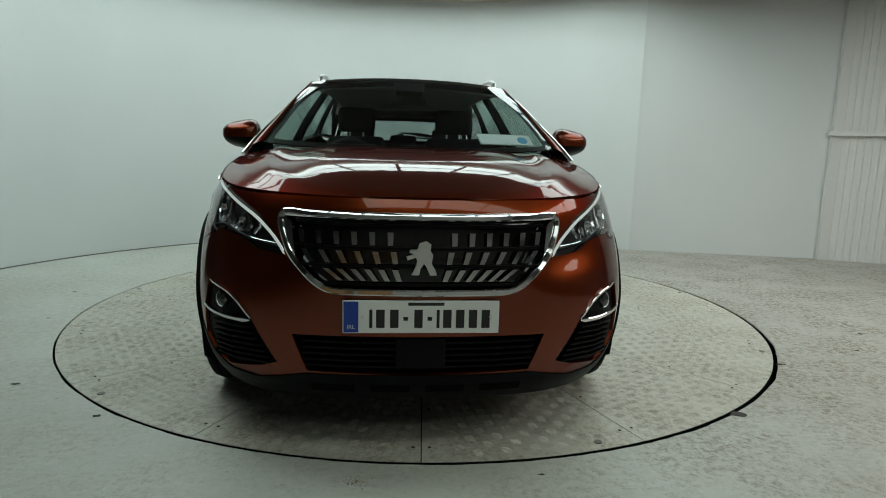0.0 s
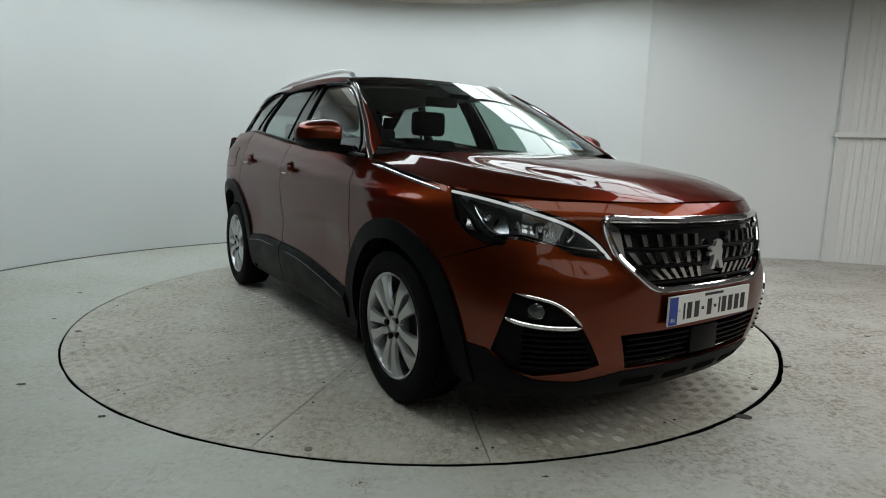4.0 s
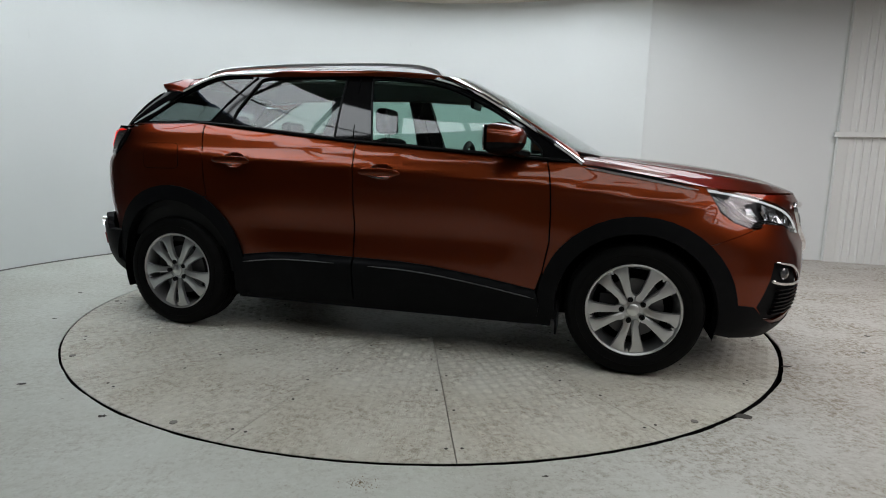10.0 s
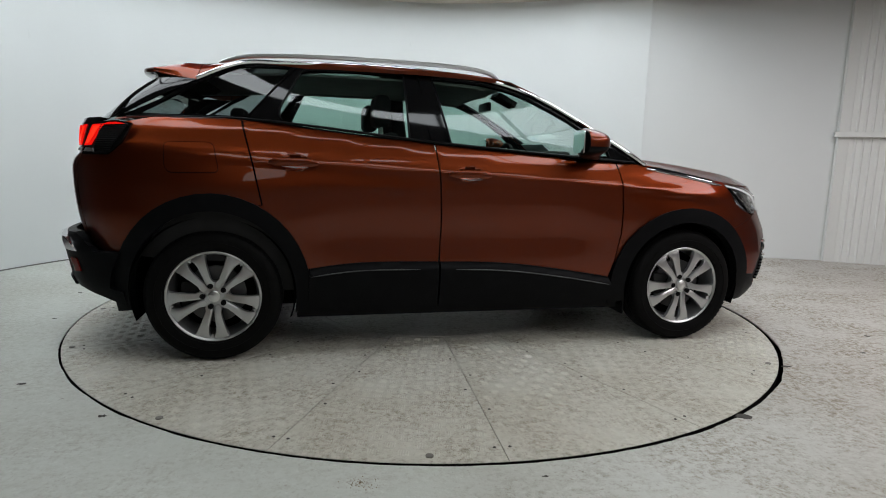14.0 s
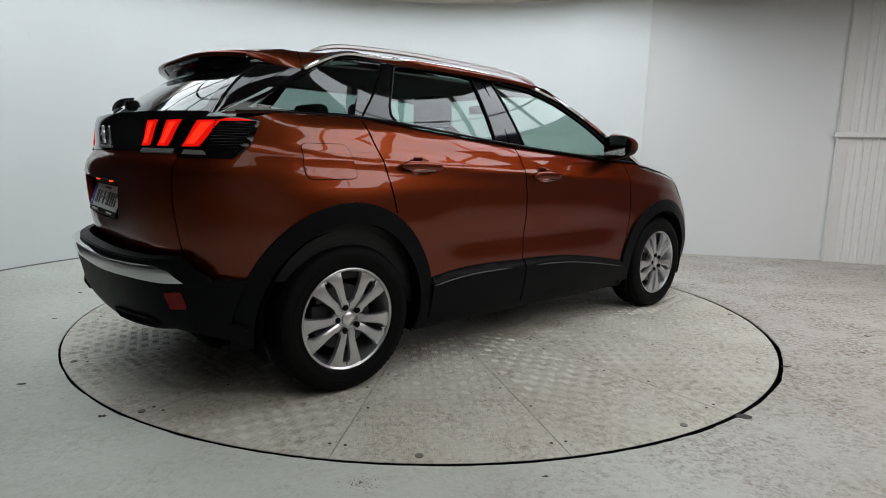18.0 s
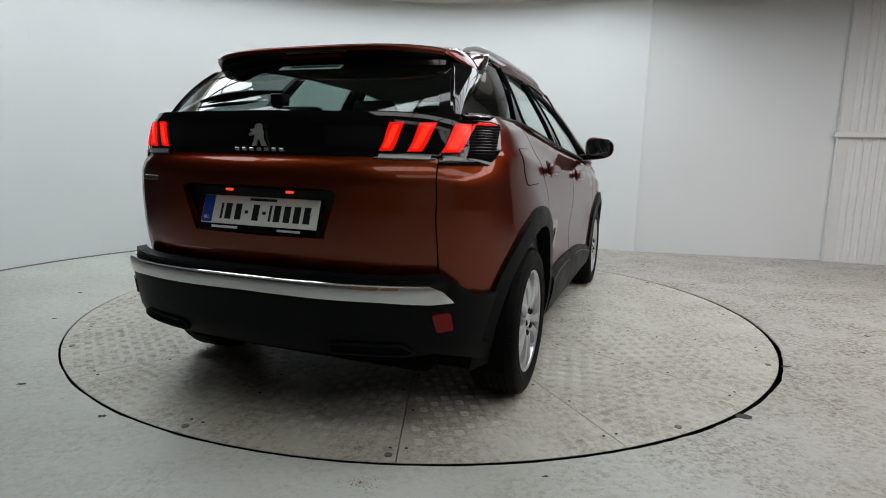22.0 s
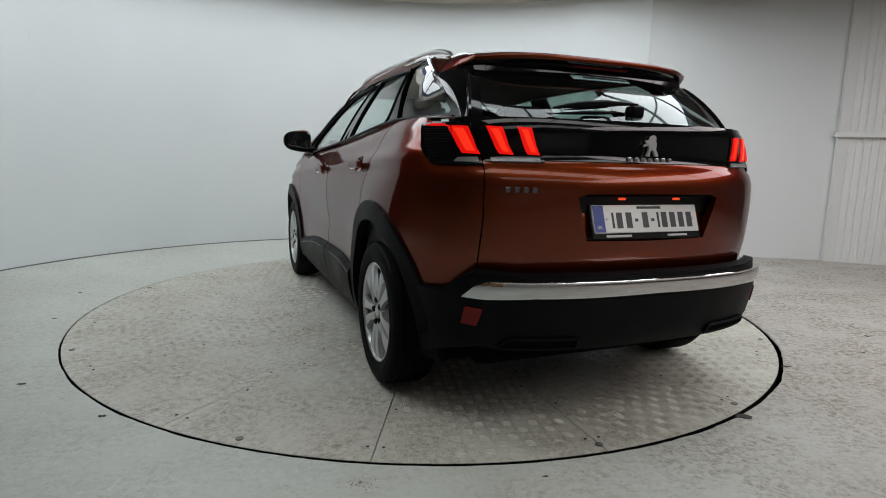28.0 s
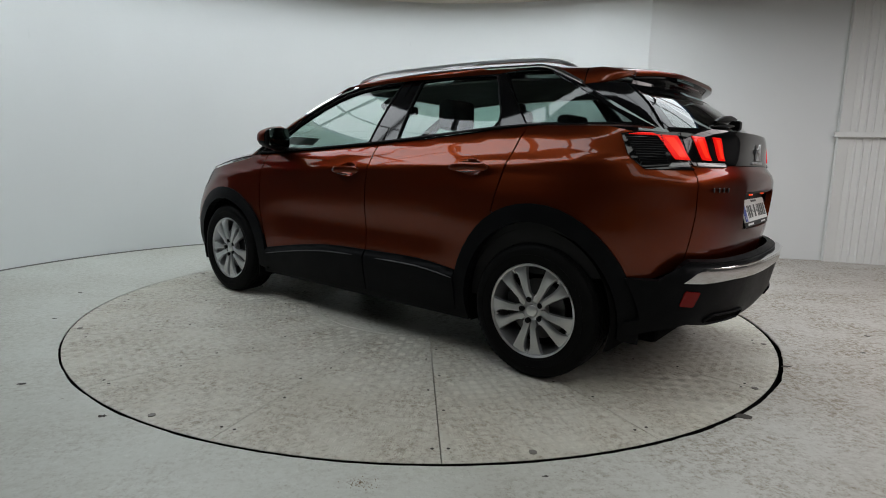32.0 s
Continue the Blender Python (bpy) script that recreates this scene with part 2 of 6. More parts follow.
def sweep(points, wide, high, up=(0, 0, 1), n=8, closed=False, taper=0.0):
    """A rounded bar along points: wide across, high along up."""
    bm = bmesh.new()
    pts = [Vector(p) for p in points]
    rings, m = [], len(pts)
    for i, p in enumerate(pts):
        a = pts[i - 1] if i or closed else p
        b = pts[(i + 1) % m] if i < m - 1 or closed else p
        t = (b - a).normalized()
        side = t.cross(Vector(up)).normalized()
        top = side.cross(t).normalized()
        k = 1.0
        if taper and not closed:
            k = min(1.0, 0.25 + min(i, m - 1 - i) / max(1, taper * m))
        ring = []
        for j in range(n):
            c, s = math.cos(2 * math.pi * (j + 0.5) / n), math.sin(2 * math.pi * (j + 0.5) / n)
            c, s = math.copysign(abs(c) ** 0.6, c), math.copysign(abs(s) ** 0.6, s)
            ring.append(bm.verts.new(p + side * (c * wide / 2 * k) + top * (s * high / 2 * k)))
        rings.append(ring)
    for i in range(m if closed else m - 1):
        p, q = rings[i], rings[(i + 1) % m]
        for j in range(n):
            bm.faces.new((p[j], p[(j + 1) % n], q[(j + 1) % n], q[j]))
    if not closed:
        bm.faces.new(rings[0][::-1])
        bm.faces.new(rings[-1])
    bmesh.ops.recalc_face_normals(bm, faces=bm.faces)
    return bm


def slab(outline, z0, z1):
    """A flat plate with that (x, y) outline."""
    bm = bmesh.new()
    low = [bm.verts.new((x, y, z0)) for x, y in outline]
    top = [bm.verts.new((x, y, z1)) for x, y in outline]
    bm.faces.new(top)
    bm.faces.new(low[::-1])
    for i in range(len(outline)):
        j = (i + 1) % len(outline)
        bm.faces.new((low[i], low[j], top[j], top[i]))
    bmesh.ops.recalc_face_normals(bm, faces=bm.faces)
    return bm


def arc(cx, cy, r, a0, a1, n, r2=None):
    return [(cx + r * math.cos(radians(a0 + (a1 - a0) * i / n)), cy + (r2 or r) * math.sin(radians(a0 + (a1 - a0) * i / n))) for i in range(n + 1)]


# ---- the room ----
TABLE_R, PIT_R = 2.255, 2.271


def floor_sheet():
    """One sheet with a round hole for the turntable, with a slightly chipped rim."""
    bm = bmesh.new()
    n = 360
    rings = []
    for k, r in enumerate((PIT_R, PIT_R, 2.5, 3.2)):
        ring = []
        for i in range(n):
            a = 2 * math.pi * i / n
            chip = 0.010 * max(0.0, noise.noise(Vector((math.cos(a) * 9, math.sin(a) * 9, 3.0)))) + 0.004 * noise.noise(Vector((math.cos(a) * 40, math.sin(a) * 40, 1.0)))
            rr = r + (chip if k < 2 else 0.0)
            ring.append(bm.verts.new((rr * math.cos(a) + (0.007 if k < 2 else 0.0), rr * math.sin(a) - (0.002 if k < 2 else 0.0), -0.008 if k == 0 else 0.0)))
        rings.append(ring)
    far = []
    for i in range(n):
        a = 2 * math.pi * i / n
        c, s = math.cos(a), math.sin(a)
        t = min((8.0 if c > 0 else 7.0) / max(abs(c), 1e-6), (6.0 if s > 0 else 11.0) / max(abs(s), 1e-6))
        far.append(bm.verts.new((t * c, t * s, 0.0)))
    rings.append(far)
    for p, q in zip(rings, rings[1:]):
        for i in range(n):
            j = (i + 1) % n
            bm.faces.new((p[i], q[i], q[j], p[j]))
    bmesh.ops.recalc_face_normals(bm, faces=bm.faces)
    return bm


tagged(part("floor", floor_sheet(), FLOOR, soft=False), "pale grey-green painted concrete floor, worn and scuffed", "floor", kind="structure")
# the pit's colour carries the shade of the rim gap
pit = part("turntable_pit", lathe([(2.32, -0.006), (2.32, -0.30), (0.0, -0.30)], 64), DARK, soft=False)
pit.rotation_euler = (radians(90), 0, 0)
tagged(pit, "shallow pit under the turntable rim, coloured black for its shade", "pit", kind="structure")


def wall_strip(foot, thick, z0, z1, mat, name, label):
    """An upright wall along a line of floor points; its thickness lies on the left of that line."""
    bm = bmesh.new()
    n = len(foot)
    outer = []
    for i in range(n):
        a, b = Vector(foot[max(0, i - 1)]), Vector(foot[min(n - 1, i + 1)])
        d = (b - a).normalized()
        outer.append(Vector(foot[i]) + Vector((-d.y, d.x)) * thick)
    loops = [[bm.verts.new((p[0], p[1], z)) for p in line] for line, z in ((foot, z0), (foot, z1), (outer, z1), (outer, z0))]
    for k in range(4):
        p, q = loops[k], loops[(k + 1) % 4]
        for i in range(n - 1):
            bm.faces.new((p[i], p[i + 1], q[i + 1], q[i]))
    bm.faces.new([l[0] for l in loops])
    bm.faces.new([l[-1] for l in loops][::-1])
    bmesh.ops.recalc_face_normals(bm, faces=bm.faces)
    return tagged(part(name, bm, mat, sharp=30), label, "wall", kind="structure")


CORNER, POST, SHEET_END = (2.52, 2.80), (4.61, 2.45), (7.4, 1.35)
curved = arc(-0.05, -0.2, 3.80, 165, 58, 90) + [(2.2, 2.945), CORNER]
wall_strip(curved, 0.12, 0, CEILING_Z, WALL, "wall_curved", "tall white curved studio wall, lightly scuffed")
wall_strip(arc(-0.05, -0.2, 3.795, 165, 58, 90), 0.004, 0.0, 0.011, JOINT, "baseboard", "thin grey joint along the foot of the curved wall")
wall_strip([(CORNER[0] + 0.004, CORNER[1] + 0.012), POST], 0.10, 0, CEILING_Z, PANEL_WALL, "wall_flat", "flat white wall panel beside the curved wall")


def ribbed_sheet(a, b, z0, z1):
    """Upright trapezoid ribs from a to b."""
    bm = bmesh.new()
    a, b = Vector(a), Vector(b)
    d = (b - a).normalized()
    out = Vector((d.y, -d.x))
    pts, s, length = [], 0.0, (b - a).length
    while s < length:
        for ds, h in ((0.0, 0.0), (0.040, 0.0), (0.048, 0.008), (0.060, 0.008), (0.068, 0.0)):
            pts.append(a + d * min(length, s + ds) + out * h)
        s += 0.075
    low = [bm.verts.new((p.x, p.y, z0)) for p in pts]
    top = [bm.verts.new((p.x, p.y, z1)) for p in pts]
    for i in range(len(pts) - 1):
        if (pts[i + 1] - pts[i]).length > 1e-5:
            bm.faces.new((low[i], low[i + 1], top[i + 1], top[i]))
    return bm


def between(a, b, t):
    return tuple(p + (q - p) * t for p, q in zip(a, b))


sheet_wall = tagged(new("wall_ribbed"), "white ribbed metal sheet wall with a horizontal rail", "wall", kind="structure")
part("sheet", ribbed_sheet((POST[0] + 0.03, POST[1] - 0.06), SHEET_END, 0.0, 1.44), SHEET, sheet_wall, soft=False)
part("sheet", ribbed_sheet((POST[0] + 0.03, POST[1] - 0.06), SHEET_END, 1.46, CEILING_Z), SHEET, sheet_wall, soft=False)


def bar_between(a, b, z0, z1, depth):
    a, b = Vector(a), Vector(b)
    d = (b - a).normalized()
    o = Vector((d.y, -d.x)) * depth
    return slab([tuple(a), tuple(b), tuple(b + o), tuple(a + o)], z0, z1)


part("rail", bar_between((POST[0] - 0.05, POST[1] - 0.03), SHEET_END, 1.42, 1.475, 0.06), SHEET, sheet_wall, soft=False)
part("edge_post", bar_between((POST[0] - 0.012, POST[1] - 0.02), between(POST, SHEET_END, 0.035), 0.0, CEILING_Z, 0.05), SHEET, sheet_wall, soft=False)
part("sheet_back", bar_between((POST[0], POST[1] + 0.05), (SHEET_END[0], SHEET_END[1] + 0.05), 0.0, CEILING_Z, 0.05), SHEET, sheet_wall, soft=False)

# the hall behind the camera, closed
wall_strip([(7.9, -9.2), (7.9, 5.9), (-6.9, 5.9), (-6.9, -9.2)], -0.15, 0, CEILING_Z + 0.3, HALL, "wall_hall", "plain grey hall wall")
wall_strip([(-6.86, -8.75), (7.86, -8.75)], -0.15, 0, CEILING_Z + 0.3, HALL_BACK, "wall_hall_end", "pale painted end wall of the hall")

# cardboard boxes at the hall's end
def cardboard_box(x, y, wide, deep, high, turn):
    box = tagged(part("cardboard_box", block(-wide / 2, wide / 2, -deep / 2, deep / 2, 0.0, high, 0.006, 1), CARDBOARD, soft=False), "large brown cardboard box, taped shut, on the hall floor", "box", "cardboard boxes")
    part("packing_tape", block(-wide / 2 - 0.002, wide / 2 + 0.002, -0.03, 0.03, high - 0.15, high + 0.002), TAPE, box, "pale packing tape", soft=False)
    part("top_flap", block(-wide / 2 + 0.004, wide / 2 - 0.004, 0.034, deep / 2 - 0.004, high + 0.0005, high + 0.004), CARDBOARD, box, soft=False)
    part("top_flap", block(-wide / 2 + 0.004, wide / 2 - 0.004, -deep / 2 + 0.004, -0.034, high + 0.0005, high + 0.004), CARDBOARD, box, soft=False)
    box.location, box.rotation_euler = (x, y, 0.0), (0, 0, radians(turn))


cardboard_box(-1.75, -6.3, 1.1, 0.7, 1.0, 4)
cardboard_box(-0.55, -6.6, 0.8, 0.6, 0.7, -8)

# the ceiling: dark boards with a glazed ring, and a white soffit along the curved wall
soffit = slab(arc(-0.05, -0.2, 3.92, 165, 30, 60) + arc(-0.05, -0.2, 3.40, 30, 165, 60), 3.012, CEILING_Z - 0.004)
tagged(part("soffit", soffit, CEILING, soft=False), "white boarded soffit along the curved wall", "ceiling", kind="structure")


def ring_ceiling():
    """A sheet with a ring opening, cut off straight towards the hall."""
    bm = bmesh.new()
    n = 120

    def grid_ring(inner, outer):
        p = [bm.verts.new((x, y, CEILING_Z)) for x, y in inner]
        q = [bm.verts.new((x, y, CEILING_Z)) for x, y in outer]
        for i in range(n):
            j = (i + 1) % n
            bm.faces.new((p[i], q[i], q[j], p[j]))

    hole, far = [], []
    for i in range(n):
        a = math.tau * i / n
        c, s = math.cos(a), math.sin(a)
        x, y = RING_X + RING_OUT * c, RING_Y + RING_OUT * s
        if y < RING_FRONT:
            k = (RING_FRONT - RING_Y) / s
            x, y = RING_X + k * c, RING_FRONT
        hole.append((x, y))
        t = min((8.0 if c > 0 else 7.0) / max(abs(c), 1e-6), (6.0 if s > 0 else 11.0) / max(abs(s), 1e-6))
        far.append((t * c, t * s))
    grid_ring(hole, far)
    return bm


tagged(part("ceiling", ring_ceiling(), ROOF, soft=False), "dark ceiling with a round glazed opening", "ceiling", kind="structure")
tagged(part("ceiling_disc", slab([(RING_X + x, RING_Y + y) for x, y in arc(0, 0, RING_IN, 0, 360, 96)[:-1]], CEILING_Z, CEILING_Z + 0.08), ROOF, soft=False), "dark round ceiling centre", "ceiling", kind="structure")
glazing = tagged(new("ring_rooflight"), "round ring rooflight with dark radial bars", "rooflight", kind="structure")
glazing.location = (RING_X, RING_Y, CEILING_Z)
bar_mesh = mesh_of("bar", block(RING_IN, RING_OUT, -0.022, 0.022, 0.0, 0.06), STEEL)
for i in range(20):
    bar = new("bar", bar_mesh)
    bar.parent, bar.rotation_euler = glazing, (0, 0, radians(18 * i + 5))
middle = (RING_IN + RING_OUT) / 2
part("ring_bar", slab(arc(0, 0, middle + 0.012, 0, 360, 96) + arc(0, 0, middle - 0.012, 360, 0, 96), 0.065, 0.085), STEEL, glazing, soft=False)

for x, y, sx, sy, _, _ in HALL_LIGHTS:
    light = tagged(new("hall_rooflight"), "long glazed rooflight with dark steel frame", "rooflight", "hall rooflights", kind="structure")
    light.location = (x, y, CEILING_Z)
    for x0, x1, y0, y1 in ((-sx / 2 - 0.05, sx / 2 + 0.05, -sy / 2 - 0.05, -sy / 2), (-sx / 2 - 0.05, sx / 2 + 0.05, sy / 2, sy / 2 + 0.05), (-sx / 2 - 0.05, -sx / 2, -sy / 2, sy / 2), (sx / 2, sx / 2 + 0.05, -sy / 2, sy / 2)):
        part("frame_bar", block(x0, x1, y0, y1, -0.05, -0.002), STEEL, light, soft=False)
    count = int(max(sx, sy) / 1.1)
    for i in range(1, count):
        p = -max(sx, sy) / 2 + max(sx, sy) * i / count
        part("bar", block(p - 0.02, p + 0.02, -sy / 2, sy / 2, -0.045, -0.015) if sx > sy else block(-sx / 2, sx / 2, p - 0.02, p + 0.02, -0.045, -0.015), STEEL, light, soft=False)

# small marks on the floor
random.seed(3)
for x, y, r, s in ((-1.296, -1.921, 0.012, 1.5), (1.37, -1.837, 0.024, 1.4), (-1.834, -1.606, 0.012, 1.6), (2.565, -0.945, 0.012, 1.3),
                   (1.947, -1.199, 0.016, 1.7), (-2.6, 0.15, 0.012, 1.4), (-2.35, -0.55, 0.010, 1.3), (2.3, 1.9, 0.014, 1.3), (2.85, -0.6, 0.012, 1.6), (0.42, -2.33, 0.006, 2.0)):
    out = [(r * s * math.cos(a / 13 * math.tau) * random.uniform(0.5, 1.3), r * math.sin(a / 13 * math.tau) * random.uniform(0.4, 1.3)) for a in range(13)]
    mark = part("floor_chip", slab(out, 0.0008, 0.0022), MARK, soft=False)
    mark.location = (x, y, 0)
    tagged(mark, "small dark chip of dirt on the floor", "dirt", "chips on the floor")

# a scatter of brown grains beside the turntable
verts, faces = [], []
for k in range(150):
    a, d = random.uniform(0, math.tau), abs(random.gauss(0, 0.026))
    cx, cy, r = -0.207 + 1.7 * d * math.cos(a), -2.385 + d * math.sin(a), random.uniform(0.0008, 0.0026)
    s = len(verts)
    verts.extend((cx + r * math.cos(b + a), cy + r * math.sin(b + a), 0.0004) for b in (0.0, 2.1, 4.2))
    verts.append((cx, cy, 0.0004 + r))
    faces.extend(((s, s + 1, s + 3), (s + 1, s + 2, s + 3), (s + 2, s, s + 3)))
grain_mesh = bpy.data.meshes.new("dust_grains")
grain_mesh.from_pydata(verts, [], faces)
grain_mesh.materials.append(DUST)
tagged(new("dust_grains", grain_mesh), "scatter of brown dust grains on the floor", "dirt", kind="stuff")

# ---- the turntable ----
table = tagged(new("turntable"), "round grey painted steel turntable of tread plates", "turntable")
SEAM, HUB_R = -3.2, 0.78


def sector():
    g = 0.0022
    out = arc(0, 0, TABLE_R, -11.25, 11.25, 16) + arc(0, 0, HUB_R, 11.25, -11.25, 8)
    shrunk = []
    for x, y in out:
        a = math.atan2(y, x)
        d = Vector((x, y))
        if abs(abs(math.degrees(a)) - 11.25) < 0.01:
            d += Vector((math.sin(a), -math.cos(a))) * math.copysign(g, a)
        shrunk.append(tuple(d))
    bm = slab(shrunk, -0.035, 0.0)
    return bm


def tread(inside, step=0.056):
    """Five-bar tread: groups of short raised bars, each group turned against its neighbours."""
    verts, faces = [], []
    n = int(2 * TABLE_R / step)
    for i in range(-n // 2, n // 2 + 1):
        for j in range(-n // 2, n // 2 + 1):
            cx, cy = i * step, j * step
            if not inside(cx, cy):
                continue
            turn = (i + j) % 2
            for k in range(-2, 3):
                o, h = k * 0.0095, 0.021 - 0.0022 * abs(k)
                hw = 0.0026
                base = [(-h, o - hw), (h, o - hw), (h, o + hw), (-h, o + hw)]
                top = [(-h * 0.8, o - hw * 0.35), (h * 0.8, o - hw * 0.35), (h * 0.8, o + hw * 0.35), (-h * 0.8, o + hw * 0.35)]
                s = len(verts)
                for pts, z in ((base, 0.0001), (top, 0.0017)):
                    verts.extend((cx + (b if turn else a), cy + (a if turn else b), z) for a, b in pts)
                faces.extend([(s + 4, s + 5, s + 6, s + 7)] + [(s + q, s + (q + 1) % 4, s + 4 + (q + 1) % 4, s + 4 + q) for q in range(4)])
    return verts, faces


plate_mesh = mesh_of("plate", sector(), PLATE)
plate_tread = bpy.data.meshes.new("tread")
plate_tread.from_pydata(*(lambda vf: (vf[0], [], vf[1]))(tread(lambda x, y: HUB_R + 0.03 < math.hypot(x, y) < TABLE_R - 0.05 and abs(math.degrees(math.atan2(y, x))) < 11.25 - 2.0 / max(0.3, math.hypot(x, y)) and x > 0)))
plate_tread.materials.append(TREAD)
for i in range(16):
    p = new("plate", plate_mesh)
    p.parent = table
    p.rotation_euler.z = radians(SEAM + 11.25 + 22.5 * i)
    q = new("tread", plate_tread)
    q.parent = p
    q["kind"] = "stuff"
# dark edging, blackened to paint the shade inside the gap
edge_band = part("edge_band", lathe([(TABLE_R + 0.0015, -0.0015), (TABLE_R + 0.0020, -0.040), (TABLE_R - 0.03, -0.040)], 180), DARK, table, "dark edging of the turntable, with the gap's shade in its colour")
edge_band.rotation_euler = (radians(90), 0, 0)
hub = part("hub_plate", slab(arc(0, 0, HUB_R - 0.004, 0, 360, 72)[:-1], -0.035, 0.0), PLATE, table, soft=False)
screw_mesh = mesh_of("screw", slab(arc(0, 0, 0.0065, 0, 360, 10)[:-1], 0.0, 0.0015), MARK)
lug_mesh = mesh_of("lug", slab(arc(0, 0, 0.015, 0, 360, 20)[:-1], 0.0, 0.004), BOLT)
for i in range(16):
    for r, side in ((1.02, 1), (1.18, -1), (1.42, 1), (1.60, -1), (1.82, 1), (2.15, 1), (2.15, -1)):
        a = radians(SEAM + 22.5 * i) + side * 0.03 / r
        s = new("screw", screw_mesh)
        s.parent, s.location = table, (r * math.cos(a), r * math.sin(a), 0.0)
for a in (-130, -100.5, -42.8, -161.5, 140.7, 176.7, 14.7, 60, 100):
    s = new("lug", lug_mesh)
    s.parent, s.location = table, (2.205 * math.cos(radians(a)), 2.205 * math.sin(radians(a)), 0.0)


# ---- the car's surfaces: metres, x forward, y to the car's left, z up, origin midway between the axles ----
def smooth(a, b, x):
    t = min(1.0, max(0.0, (x - a) / (b - a)))
    return t * t * (3 - 2 * t)


def curve(*pairs):
    """A smooth monotone curve through (place, value) pairs."""
    xs, ys = [p[0] for p in pairs], [p[1] for p in pairs]
    n = len(xs)
    d = [(ys[i + 1] - ys[i]) / (xs[i + 1] - xs[i]) for i in range(n - 1)]
    m = [d[0]] + [0.0 if d[i - 1] * d[i] <= 0 else 2 * d[i - 1] * d[i] / (d[i - 1] + d[i]) for i in range(1, n - 1)] + [d[-1]]

    def at(x):
        if x <= xs[0]:
            return ys[0] + m[0] * (x - xs[0])
        if x >= xs[-1]:
            return ys[-1] + m[-1] * (x - xs[-1])
        i = 0
        while x > xs[i + 1]:
            i += 1
        h = xs[i + 1] - xs[i]
        t = (x - xs[i]) / h
        return (ys[i] * (1 + 2 * t) * (1 - t) ** 2 + m[i] * h * t * (1 - t) ** 2
                + ys[i + 1] * t * t * (3 - 2 * t) + m[i + 1] * h * t * t * (t - 1))
    return at


AXLE, HUB_Z = 1.3375, 0.338
NOSE_C, TAIL_C = 0.95, -1.15
nose_x = curve((0.18, 2.12), (0.28, 2.20), (0.42, 2.235), (0.55, 2.245), (0.72, 2.25), (0.85, 2.235), (0.93, 2.195), (1.05, 2.05))
nose_e = curve((0.2, 4.2), (0.5, 4.8), (0.62, 4.5), (0.75, 3.7), (0.86, 3.2), (1.05, 2.8))
nose_bow = curve((0.2, 0.20), (0.5, 0.20), (0.75, 0.25), (0.86, 0.30), (1.05, 0.30))
tail_x = curve((0.2, -2.02), (0.4, -2.05), (0.6, -2.090), (0.75, -2.120), (0.9, -2.132), (0.97, -2.134), (1.01, -2.124), (1.06, -2.088), (1.2, -2.046), (1.3, -1.97))
side_y = curve((0.18, 0.835), (0.26, 0.865), (0.36, 0.882), (0.5, 0.888), (0.62, 0.89), (0.76, 0.898), (0.88, 0.897), (0.96, 0.885),
               (1.02, 0.868), (1.08, 0.842), (1.14, 0.815), (1.22, 0.778), (1.35, 0.70))
belt_z = curve((-1.9, 1.205), (-1.6, 1.228), (-1.2, 1.228), (-0.9, 1.205), (-0.23, 1.14), (0.4, 1.095), (0.9, 1.062), (1.1, 1.05))
hood_edge_z = curve((0.9, 1.062), (1.06, 1.05), (1.35, 1.005), (1.64, 0.955), (1.9, 0.932), (2.1, 0.925), (2.25, 0.92))


def half_width(x, z):
    y = side_y(z)
    y += 0.030 * math.exp(-((x - 1.40) / 0.40) ** 2) * smooth(0.2, 0.5, z) * (1 - smooth(0.62, 0.98, z))
    y += 0.026 * math.exp(-((x + 1.34) / 0.38) ** 2) * smooth(0.2, 0.5, z) * (1 - smooth(0.75, 1.1, z))
    y += 0.034 * math.exp(-((x + 1.70) / 0.42) ** 2) * math.exp(-((z - 1.12) / 0.15) ** 2)
    y -= 0.014 * smooth(0.5, 1.3, x) * smooth(0.8, 1.05, z)
    # the shoulder rounds in just under the windows
    if x < 1.0:
        d = min(0.062, max(0.0, z - belt_z(x) + 0.055))
        y -= 0.38 * (d - 0.010 * (1 - math.exp(-d / 0.010))) * (1 - smooth(0.75, 1.0, x)) * smooth(-1.75, -1.4, x)
    # the crease under the shoulder and the hollow of the doors
    y += 0.010 * math.exp(-((z - (0.985 - 0.055 * x)) / 0.035) ** 2) * (1 - smooth(0.6, 1.1, x))
    y -= 0.012 * math.exp(-((z - 0.66) / 0.11) ** 2) * smooth(-0.95, -0.6, x) * (1 - smooth(0.55, 0.85, x))
    # the swage over the front wheel
    y += 0.012 * math.exp(-((z - (0.90 - 0.10 * (x - 1.3))) / 0.03) ** 2) * smooth(0.7, 1.1, x) * (1 - smooth(1.5, 1.75, x))
    return y


def squircle(alpha, e):
    c, s = max(0.0, math.cos(alpha)), max(0.0, math.sin(alpha))
    r = (c ** e + s ** e) ** (-1 / e)
    return r * c, r * s


